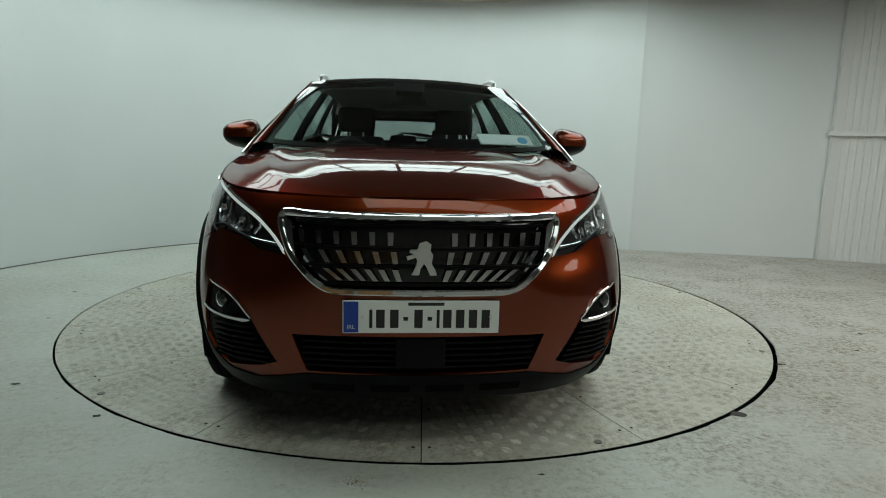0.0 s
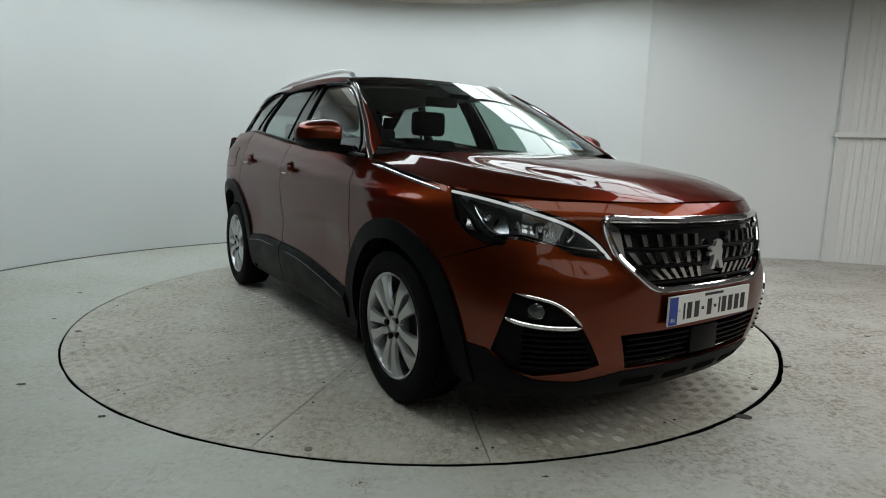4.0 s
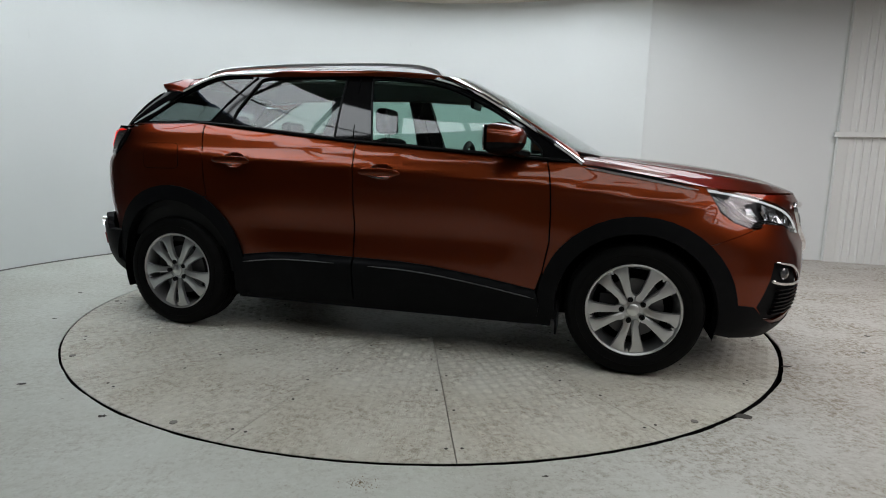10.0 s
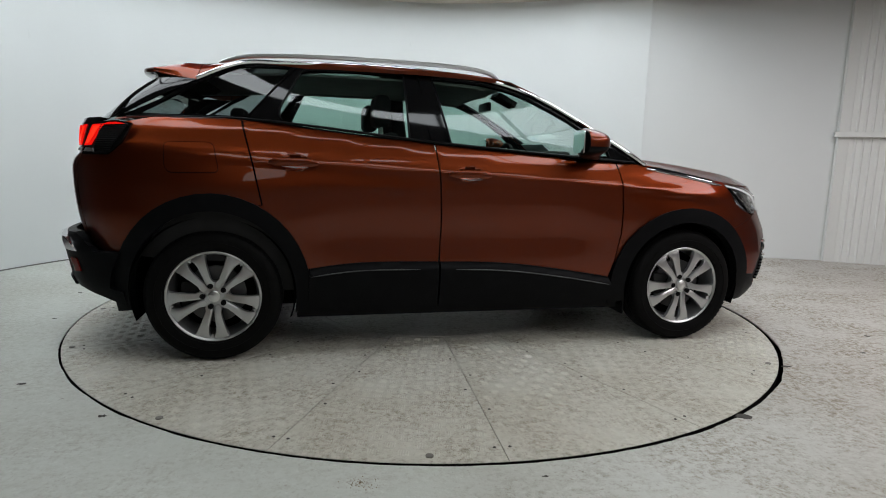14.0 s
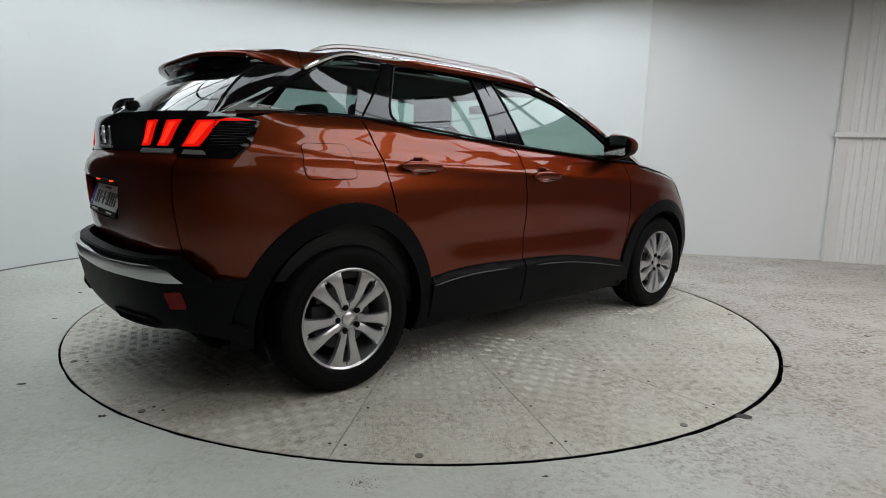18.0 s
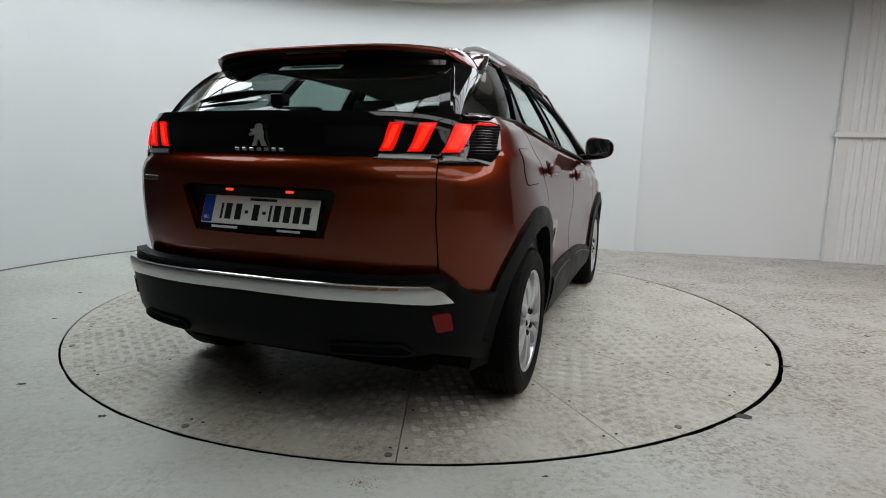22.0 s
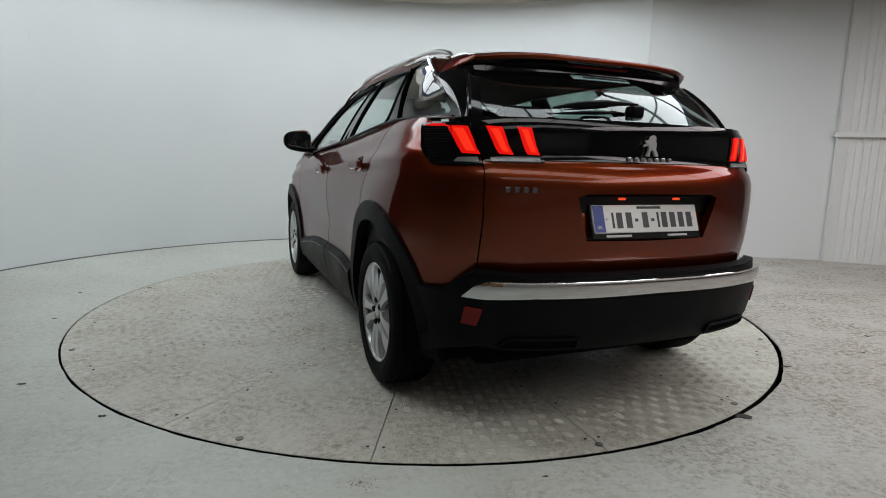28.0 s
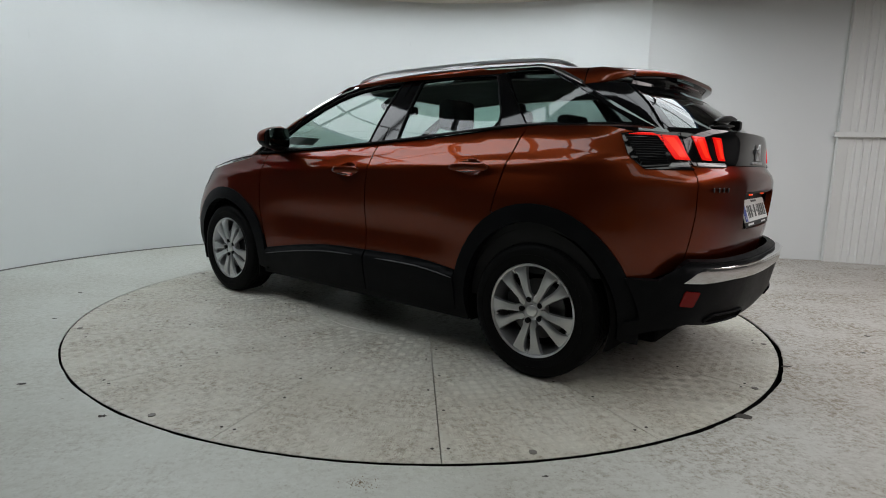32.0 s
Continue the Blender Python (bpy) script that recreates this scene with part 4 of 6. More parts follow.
# plates: number bars on white, with a blue band
def number_plate(parent, holder):
    p = part("number_plate", block(-0.004, 0.004, -0.26, 0.26, -0.0555, 0.0555, 0.002, 1), PLATE_WHITE, parent, "white number plate with a blue band", soft=False)
    part("blue_band", block(0.0035, 0.0055, -0.256, -0.208, -0.052, 0.052), PLATE_BLUE, p, soft=False)
    for y0, w in ((-0.172, 0.012), (-0.150, 0.034), (-0.104, 0.034), (-0.060, 0.018), (-0.024, 0.034), (0.020, 0.018), (0.050, 0.012), (0.072, 0.034), (0.115, 0.034), (0.158, 0.034), (0.201, 0.034)):
        high = 0.006 if w == 0.018 else 0.031
        part("character_bar", block(0.0035, 0.0050, y0, y0 + w * 0.82, -high - 0.006, high - 0.006), PLATE_INK, p, soft=False)
    part("caption_bar", block(0.0035, 0.0048, -0.045, 0.075, 0.039, 0.049), PLATE_INK, p, soft=False)
    code = new("country_code", lettering("IRL", 0.020))
    code.data.materials.append(LETTER)
    code.parent, code.matrix_local = p, Matrix.Translation((0.0056, -0.2325, -0.040)) @ Matrix.Rotation(radians(90), 4, "Z") @ Matrix.Rotation(radians(90), 4, "X")
    for y in (-0.195, 0.232):
        s = part("screw_cap", lathe([(0.0, 0.0045), (0.005, 0.004), (0.006, 0.0)], 10), LETTER, p, soft=False)
        s.location, s.rotation_euler = (0.0035, y, 0.0), (0, 0, radians(-90))
    if holder:
        part("holder", block(-0.012, -0.002, -0.270, 0.270, -0.080, 0.061, 0.004, 1), TRIM, p, "black plate holder with pale lettering bars", soft=False)
        part("lettering_bar", block(-0.001, 0.001, -0.205, -0.085, -0.072, -0.063), LETTER, p, soft=False)
        part("lettering_bar", block(-0.001, 0.001, 0.095, 0.195, -0.072, -0.064), LETTER, p, soft=False)
    return p


fp = number_plate(car, False)
fp.location = (2.250, 0.0, 0.536)
rp = number_plate(car, True)
rp.location, rp.rotation_euler = (-2.098, 0.0, 0.846), (0, radians(-19), radians(180))

# lower intake and the corner vents
intake = panel("lower_intake", across([(U_NOSE, 0.468), nose_y(0.44, 0.466), nose_y(0.39, 0.318), (U_NOSE, 0.312)]), nose_full, DARK, car, off=-0.03, thick=0.01, label="black lower intake with slats")
for z in (0.345, 0.368, 0.391, 0.414, 0.437):
    line = [nose_y(0.40, z), nose_y(0.25, z), (U_NOSE, z)]
    part("slat", sweep(on(nose_full, line + [(2 * U_NOSE - u, z) for u, z in line[-2::-1]], -0.012), 0.024, 0.009), TRIM, intake)
part("radar_cover", block(2.225, 2.238, -0.085, 0.085, 0.350, 0.455, 0.006), TRIM, intake)
for f in SIDES:
    bez = panel("fog_bezel", [(u, z) for u, z in fog_hole], lower, CLAD, car, off=-0.014, thick=0.02, flip=f, label="black bumper vent with a fog lamp")
    for k in range(7):
        z = 0.338 + 0.021 * k
        u1 = 1.952 - 0.50 * (z - 0.345) if z > 0.345 else 1.94
        part("slat", sweep(on(lower, [(1.735, z), (1.81, z), (u1 - 0.01, z + 0.004)], -0.002, f), 0.02, 0.009), TRIM, bez)
    chrome = spline([(1.690, 0.515), (1.735, 0.500), (1.81, 0.492), (1.885, 0.494)], 4)
    part("fog_trim", sweep(on(lower, chrome, 0.004, f), 0.014, 0.016, taper=0.1), CHROME, bez, "chrome strip under the fog lamp")
    edge = spline([(1.886, 0.500), (1.85, 0.548), (1.80, 0.583), (1.715, 0.604)], 4)
    part("fog_trim", sweep(on(lower, edge, 0.003, f), 0.010, 0.012, taper=0.15), CHROME, bez, "chrome strip over the fog lamp")
    x, y, z = on(lower, [(1.765, 0.545)], -0.006, f)[0]
    fog = part("fog_lamp", lathe([(0.0, 0.012), (0.018, 0.009), (0.030, 0.0), (0.033, -0.02)], 20), FOG, bez, "round clear fog lamp")
    fog.location, fog.rotation_euler = (x, y, z), (0, 0, radians(-40 if not f else -140))

# head lamps: dark housing, reflectors, bright strip, clear cover
for f in SIDES:
    lamp = panel("headlight", lamp_hole, lower, LAMP_BACK, car, step=0.025, off=-0.03, thick=0.03, flip=f, label="clear headlight with a white daytime strip")
    for c, w in (((1.640, 0.858), 0.066), ((1.790, 0.830), 0.052)):
        u, z = c
        panel("reflector", rounded([(u - w * 1.0, z - w * 0.75), (u + w, z - w * 0.80), (u + w * 0.75, z + w * 0.55), (u - w * 0.9, z + w * 0.95)], 0.01), lower, DASH, lamp, step=0.015, off=lambda a, b, u=u, z=z, w=w: -0.008 - 0.026 * math.cos(min(1.5, math.hypot(a - u, b - z) / w * 1.2)), thick=0.004, flip=f)
        x, y, z3 = on(lower, [(u, z)], -0.022, f)[0]
        bulb = part("bulb_shield", block(-0.012, 0.012, -0.012, 0.012, -0.012, 0.012, 0.005), CHROME, lamp)
        bulb.location = (x, y, z3)
    # black upper edge and chrome-lined lower edge inside the lamp
    rear_edge = spline([(1.545, 0.930), (1.575, 0.880), (1.615, 0.825), (1.655, 0.785), (1.695, 0.775)], 3)
    part("lamp_liner", sweep(on(lower, rear_edge, -0.008, f), 0.020, 0.012), TRIM, lamp)
    inner_edge = spline([(1.60, 0.895), (1.625, 0.845), (1.665, 0.805), (1.715, 0.797)], 3)
    part("lamp_chrome", sweep(on(lower, inner_edge, -0.014, f), 0.010, 0.009), CHROME, lamp)
    front_edge = spline([(1.735, 0.800), (1.80, 0.782), (1.88, 0.765), (1.95, 0.757)], 3)
    part("lamp_chrome", sweep(on(lower, front_edge, -0.012, f), 0.008, 0.008), CHROME, lamp)
    for k in range(7):
        u0 = 1.735 + 0.021 * k
        part("reflector_rib", sweep(on(lower, [(u0, 0.790 - 0.05 * (u0 - 1.735)), (u0 + 0.004, 0.845 - 0.28 * (u0 - 1.735))], -0.022, f), 0.008, 0.006), DASH, lamp)
    for u0 in (1.715, 1.865):
        part("chrome_blade", sweep(on(lower, [(u0, 0.785), (u0 + 0.018, 0.81), (u0 + 0.012, 0.845)], -0.012, f), 0.012, 0.012), DASH, lamp)
    strip = [(u, z - 0.012 - 0.006 * math.sin(i / len(HL_TOP) * 3)) for i, (u, z) in enumerate(HL_TOP[1:])]
    part("daytime_strip", sweep(on(lower, strip, -0.004, f), 0.008, 0.011, up=(0, 0, 1)), DRL, lamp, "glowing white daytime strip")
    part("lamp_sill", sweep(on(lower, spline([(1.97, 0.745), (1.86, 0.765), (1.74, 0.800), (1.66, 0.790)], 4), -0.006, f), 0.012, 0.010), TRIM, lamp)
    panel("lamp_cover", lamp_hole, lower, LENS, lamp, step=0.025, off=0.004, thick=0.004, flip=f, label="clear lamp cover")

# bonnet
edge_pts = []
for i in range(25):
    x = 0.97 + (2.185 - 0.97) * (1 - (1 - i / 24) ** 1.7)
    edge_pts.append((x, lower(*by_x(x, hood_edge_z(x)))[1] - 0.004))
bonnet_half = [(1.165, 0.0), (1.16, 0.25), (1.12, 0.45), (1.05, 0.62), (0.99, 0.715), (0.955, 0.775)] + edge_pts + [(2.188, 0.12), (2.190, 0.0)]
panel("bonnet", spread(bonnet_half)[0:len(bonnet_half)] + [(a, -b) for a, b in reversed(bonnet_half)][1:-1], hood, PAINT, car, step=0.035, off=0.002, label="copper bonnet with raised ridges")
cowl_half = [(1.26, 0.0), (1.25, 0.25), (1.20, 0.45), (1.12, 0.63), (1.02, 0.74), (0.93, 0.775), (0.90, 0.70), (0.95, 0.5), (1.02, 0.0)]
panel("cowl", cowl_half + [(a, -b) for a, b in reversed(cowl_half)][1:-1], lambda x, y: (hood(min(x, 1.2), y)[0] + max(0, x - 1.2), y, hood(min(x, 1.2), y)[2] - 0.022), CLAD, car, step=0.05, label="black plastic cowl under the windscreen")
for f in SIDES:
    strip = [by_x(x, hood_edge_z(x) - 0.019) for x in (1.06, 1.15, 1.25, 1.35, 1.45, 1.55, 1.60)]
    part("bonnet_strip", sweep(on(lower, strip, 0.005, f), 0.010, 0.014, taper=0.1), CHROME, car, "thin chrome strip beside the bonnet")
    strip = [by_x(x, hood_edge_z(x) - 0.005) for x in (1.04, 1.15, 1.25, 1.35, 1.45, 1.58)]
    part("bonnet_gap_trim", sweep(on(lower, strip, 0.001, f), 0.008, 0.014, taper=0.1), TRIM, car)

# ---- greenhouse ----
TOP_LINE = spline([(1.05, 1.052), (0.86, 1.180), (0.671, 1.297), (0.50, 1.397), (0.345, 1.465), (0.19, 1.508), (0.033, 1.532), (-0.30, 1.552), (-0.612, 1.555), (-1.0, 1.545), (-1.21, 1.530), (-1.424, 1.436)], 5)
FRONT_WIN = [(-0.100, 1.142), (0.33, 1.112), (0.70, 1.092), (0.845, 1.082)] + spline([(0.83, 1.13), (0.70, 1.238), (0.584, 1.315), (0.446, 1.390), (0.30, 1.453), (0.15, 1.490), (-0.02, 1.508), (-0.178, 1.515)], 4)
REAR_WIN = spline([(-0.330, 1.158), (-0.50, 1.165), (-0.715, 1.186), (-0.90, 1.205), (-0.984, 1.224)], 3) + [(-1.012, 1.262), (-1.003, 1.312), (-0.90, 1.508)] + spline([(-0.86, 1.520), (-0.61, 1.527), (-0.340, 1.522)], 4)
QUARTER_WIN = [(-1.165, 1.252), (-1.48, 1.252), (-1.70, 1.250), (-1.405, 1.425), (-1.23, 1.515), (-1.10, 1.527), (-0.955, 1.528)]
for f, fd, rd in zip(SIDES, front_door, rear_door):
    outer = [(x, z) for x, z in TOP_LINE] + [(-1.60, 1.325), (-1.80, 1.225)] + [(x, belt_z(x) + 0.004) for x in (-1.6, -1.4, -1.2, -1.0, -0.8, -0.6, -0.4, -0.2, 0.0, 0.2, 0.4, 0.6, 0.8, 0.95)]
    panel("window_surround", outer, pillar, GLOSS, car, step=0.045, off=-0.004, thick=0.02, holes=[rounded(FRONT_WIN, 0.012, 2), rounded(REAR_WIN, 0.012, 2), rounded(QUARTER_WIN, 0.02, 3)], flip=f, label="gloss black pillars round the side windows")
    for door, win, glass_mat in ((fd, FRONT_WIN, WINDOW), (rd, REAR_WIN, WINDOW), (car, QUARTER_WIN, PRIVACY)):
        w = panel("door_window" if door is not car else "quarter_window", rounded(win, 0.012, 2), pillar, glass_mat, door, step=0.06, off=-0.010, thick=0.002, flip=f, label="clear side window" if door is not car else "dark tinted quarter window")
        w.visible_shadow = False
        if door is not car:
            part("window_seal", sweep(on(pillar, dense(rounded(win, 0.014, 3), 0.05), -0.003, f), 0.010, 0.012, closed=True, up=(0, 1, 0)), TRIM, door)
    # lines of trim: chrome along the roof, black along the belt
    part("roof_trim", sweep(on(pillar, TOP_LINE, 0.008, f), 0.019, 0.022, up=(0, 1, 0.5)), CHROME, car, "chrome strip along the roof line")
    part("belt_trim", sweep(on(pillar, [(x, belt_z(x) + 0.007) for x in (0.98, 0.8, 0.6, 0.4, 0.2, 0.0, -0.2, -0.4, -0.6, -0.8, -1.0, -1.2, -1.4, -1.6, -1.75)], 0.008, f), 0.012, 0.016, up=(0, 1, 0.4)), TRIM, car)
    part("pillar_gap", sweep(on(pillar, [(-0.215, 1.15), (-0.255, 1.51)], 0.0, f), 0.006, 0.008, up=(0, 1, 0)), DARK, fd)
    part("blade_edge", sweep(on(pillar, [(-1.17, 1.25), (-1.06, 1.38), (-0.93, 1.525)], 0.0, f), 0.006, 0.010, up=(0, 1, 0)), DARK, rd)
    # painted roof side between the trim and the rail
    side_top = [(x, z) for x, z in TOP_LINE if -1.30 < x]
    rows = []
    for (x, z), p in zip(side_top, on(pillar, side_top, 0.004, False)):
        rows.append((x, z, p))
    bm = bmesh.new()
    grid = []
    for x, z, p in rows:
        if x > 0.27:
            # along the pillar the inner edge is the windscreen's
            v = max(0.0, min(1.0, (0.99 - x) / (0.99 - 0.27)))
            q = Vector(screen(v, 1.0)) + Vector((0, 0.004, 0.004))
        else:
            q = Vector(roof(x, rail_y(x) - 0.005))
        a = Vector(p)
        line = []
        for k in range(7):
            t = k / 6
            mid = a.lerp(q, t)
            mid += Vector((0, 0.5, 0.85)).normalized() * 0.012 * math.sin(math.pi * t)
            if f:
                mid.y = -mid.y
            line.append(bm.verts.new(mid))
        grid.append(line)
    for p, q in zip(grid, grid[1:]):
        for k in range(6):
            bm.faces.new((p[k], p[k + 1], q[k + 1], q[k]))
    bmesh.ops.recalc_face_normals(bm, faces=bm.faces)
    if sum(fc.normal.z for fc in bm.faces) < 0:
        bmesh.ops.reverse_faces(bm, faces=bm.faces)
    part("roof_side", bm, PAINT, car, sharp=60)

roof_half = [(0.355, 0.0), (0.345, 0.3), (0.315, 0.48), (0.275, 0.598), (0.1, 0.604), (-0.3, 0.603), (-0.7, 0.595), (-1.1, 0.583), (-1.38, 0.57), (-1.40, 0.3), (-1.40, 0.0)]
panel("roof", roof_half + [(a, -b) for a, b in reversed(roof_half)][1:-1], roof, PAINT, car, step=0.06, off=0.0, thick=0.02, label="copper painted roof")
liner_half = [(0.33, 0.0), (0.26, 0.58), (-1.40, 0.55), (-1.60, 0.50), (-1.60, 0.0)]
panel("headliner", liner_half + [(a, -b) for a, b in reversed(liner_half)][1:-1], roof, LINER, car, step=0.12, off=-0.05, thick=0.01, label="grey cloth headliner")
ws = panel("windscreen", rounded([(0.0, -1.0), (0.0, 1.0), (1.0, 1.0), (1.0, -1.0)], 0.04), screen, SCREEN, car, step=0.06, off=0.0, thick=0.003, label="clear windscreen with a black edge")
ws.visible_shadow = False
panel("screen_edge", [(0.0, -1.02), (0.0, 1.02), (1.02, 1.02), (1.02, -1.02)], screen, TRIM, ws, step=0.06, off=-0.004, thick=0.006, holes=[rounded([(0.05, -0.962), (0.05, 0.962), (0.965, 0.962), (0.965, -0.962)], 0.05)])
panel("mirror_foot", rounded([(0.80, -0.13), (0.80, 0.13), (0.96, 0.16), (0.96, -0.16)], 0.03), screen, TRIM, ws, step=0.04, off=-0.008, thick=0.03)
rg = panel("rear_window", rounded([(0.02, -0.97), (0.02, 0.97), (1.0, 0.97), (1.0, -0.97)], 0.05), rear_glass, PRIVACY, car, step=0.06, thick=0.003, label="dark tinted rear window")
rg.visible_shadow = False

# ---- the tail ----
tailgate_half = [(U_TAIL, 1.060)] + [tail_y(y, 1.060) for y in (0.2, 0.4, 0.55, 0.664)] + [tail_y(0.672, 0.85), tail_y(0.677, 0.625)] + [tail_y(y, 0.622) for y in (0.5, 0.3)] + [(U_TAIL, 0.622)]
recess_half = [(U_TAIL, 0.945), tail_y(0.30, 0.943), tail_y(0.342, 0.930), tail_y(0.29, 0.765), (U_TAIL, 0.760)]
tailgate = panel("tailgate", across(tailgate_half, U_TAIL), tail_full, PAINT, car, step=0.03, holes=[across(recess_half, U_TAIL)], thick=0.03, label="copper tailgate with a gloss black band")
band_half = [(U_TAIL, 1.208)] + [tail_y(y, 1.206) for y in (0.2, 0.4, 0.55, 0.69)] + [tail_y(0.665, 1.064)] + [tail_y(y, 1.062) for y in (0.5, 0.3)] + [(U_TAIL, 1.062)]
panel("tail_band", across(band_half, U_TAIL), tail_full, GLOSS, tailgate, step=0.03, off=lambda u, z: 0.003 + 0.026 * smooth(1.062, 1.206, z), label="gloss black band between the lamps")
panel("plate_recess", across(recess_half, U_TAIL), tail_full, PAINT, tailgate, off=lambda u, z: -0.024 - 0.040 * smooth(0.76, 0.93, z), thick=0.002)
part("recess_lip", sweep([(-2.106, y, 0.936) for y in (-0.315, -0.2, 0.0, 0.2, 0.315)], 0.026, 0.012, taper=0.15), TRIM, tailgate, "black handle over the plate")
for y in (-0.14, 0.13):
    part("plate_lamp", block(-2.108, -2.094, y - 0.014, y + 0.014, 0.920, 0.929, 0.003), AMBER, tailgate, "small lit plate lamp")
rear_emblem = part("tail_emblem", badge(0.082, 0.008), BADGE, tailgate, "chrome emblem on the black band", soft=False)
rear_emblem.location, rear_emblem.rotation_euler = (-2.089, 0.0, 1.131), (0, 0, radians(180))
for k in range(7):
    part("lettering_bar", block(-2.094, -2.087, 0.099 - 0.033 * k - 0.009, 0.099 - 0.033 * k + 0.009, 1.072, 1.084, 0.002, 1), ALLOY, tailgate, soft=False)
for k in range(4):
    u, z = tail_y(0.60 - 0.030 * k, 0.955)
    x, y, z = on(tail_full, [(u, z)], 0.003)[0]
    b = part("model_bar", block(-0.003, 0.003, -0.012, 0.012, -0.010, 0.010, 0.002, 1), ALLOY_DARK, tailgate, soft=False)
    b.location, b.rotation_euler = (x, y, z), (0, 0, radians(195))
def lamp_y(y, z):
    return tail_y(y, z - 0.008)


def lamp_off(base):
    """The lamps stand as upright as the band between them."""
    return lambda u, z: base + 0.026 * smooth(1.05, 1.206, z)


for f in SIDES:
    inner = panel("tail_lamp_inner", [lamp_y(0.668, 1.192), lamp_y(0.475, 1.192), lamp_y(0.455, 1.062), lamp_y(0.655, 1.062)], lower, GLOSS, tailgate, step=0.025, off=lamp_off(0.006), flip=f, label="inner tail lamp with two red claws")
    outer = panel("tail_lamp", [lamp_y(0.676, 1.192), lamp_y(0.76, 1.196), (-1.662, 1.178), (-1.695, 1.10), (-1.748, 1.038), lamp_y(0.664, 1.046)], lower, GLOSS, car, step=0.025, off=lamp_off(0.006), flip=f, label="outer tail lamp with a glowing red claw")
    for top, low, lamp_part in (((0.495, 0.541), (0.472, 0.516), inner), ((0.586, 0.635), (0.564, 0.610), inner), ((0.684, 0.736), (0.668, 0.720), outer)):
        claw = [lamp_y(top[0], 1.178), lamp_y(top[1], 1.180), lamp_y(low[1], 1.088), lamp_y(low[0], 1.086)]
        panel("red_claw", claw, lower, TAIL, lamp_part, step=0.012, off=lamp_off(0.012), thick=0.008, flip=f, label="glowing red light claw")
        inset = 0.013
        core = [lamp_y(top[0] + inset, 1.170), lamp_y(top[1] - inset, 1.171), lamp_y(low[1] - inset, 1.096), lamp_y(low[0] + inset, 1.095)]
        panel("claw_core", core, lower, TAIL_HOT, lamp_part, step=0.012, off=lamp_off(0.0135), thick=0.002, flip=f, label="bright orange core of the light")
    part("red_line", sweep(on(lower, [lamp_y(0.735, 1.178), (-1.77, 1.174), (-1.73, 1.175), (-1.69, 1.173)], 0.033, f), 0.006, 0.011, taper=0.25), TAIL, outer, "thin red light line")
    panel("clear_strip", [lamp_y(0.640, 1.077), lamp_y(0.474, 1.077), lamp_y(0.472, 1.060), lamp_y(0.640, 1.060)], lower, LAMP_CLEAR, inner, step=0.02, off=0.010, flip=f)
    panel("clear_strip", [lamp_y(0.735, 1.074), lamp_y(0.678, 1.076), lamp_y(0.676, 1.056), lamp_y(0.75, 1.056)], lower, LAMP_CLEAR, outer, step=0.02, off=0.010, flip=f)
    for k in range(12):
        z = 1.066 + 0.0092 * k
        part("lamp_rib", sweep(on(lower, [(-1.802 - 0.003 * (11 - k), z), (-1.742 + 0.006 * k, z)], 0.009 + 0.024 * k / 11, f), 0.004, 0.0100, n=6), TRIM, outer)

# rear bumper: black, standing proud, with a chrome strip and reflectors
def proud(u, z):
    x, y, _ = tail_full(u, z)
    k = 0.085 * smooth(-1.55, -1.95, u) if u < -1.55 else 0.0
    if u < U_TAIL:
        k = 0.085 * smooth(-1.55, -1.95, 2 * U_TAIL - u)
    k *= 1 - 0.55 * smooth(0.42, 0.24, z) - 0.35 * smooth(0.575, 0.635, z)
    d = Vector((x - TAIL_C, y * 0.75)).normalized()
    return x + d.x * k * 1.35, y + d.y * k * 0.6, z


rb_half = [(U_TAIL, 0.640)] + [tail_y(y, 0.640) for y in (0.2, 0.4, 0.55)] + [tail_y(0.64, 0.645), tail_y(0.70, 0.648)] + [tail_y(0.77, 0.590), (-1.80, 0.560)] + arch(-AXLE, 0.458, 0.505, 154, 176, 6) + arch(-AXLE, 0.41, 0.42, 178, 190, 3) + [(-1.72, 0.275), (-1.83, 0.325), tail_y(0.66, 0.36), tail_y(0.56, 0.345), tail_y(0.3, 0.342), (U_TAIL, 0.342)]
rear_bumper = panel("rear_bumper", across(rb_half, U_TAIL), proud, CLAD, car, step=0.035, thick=0.04, label="black grained rear bumper with a chrome strip")
chrome_half = [(U_TAIL, 0.626)] + [tail_y(y, 0.625) for y in (0.25, 0.45, 0.60)] + [tail_y(0.655, 0.622), tail_y(0.690, 0.602), tail_y(0.724, 0.556), tail_y(0.66, 0.554)] + [tail_y(y, 0.564) for y in (0.5, 0.3)] + [(U_TAIL, 0.568)]


def chrome_face(u, z):
    x, y, _ = proud(u, 0.555)
    d = Vector((x - TAIL_C, y * 0.75)).normalized()
    k = 0.10 * (z - 0.583)
    return x + d.x * k, y + d.y * k, z


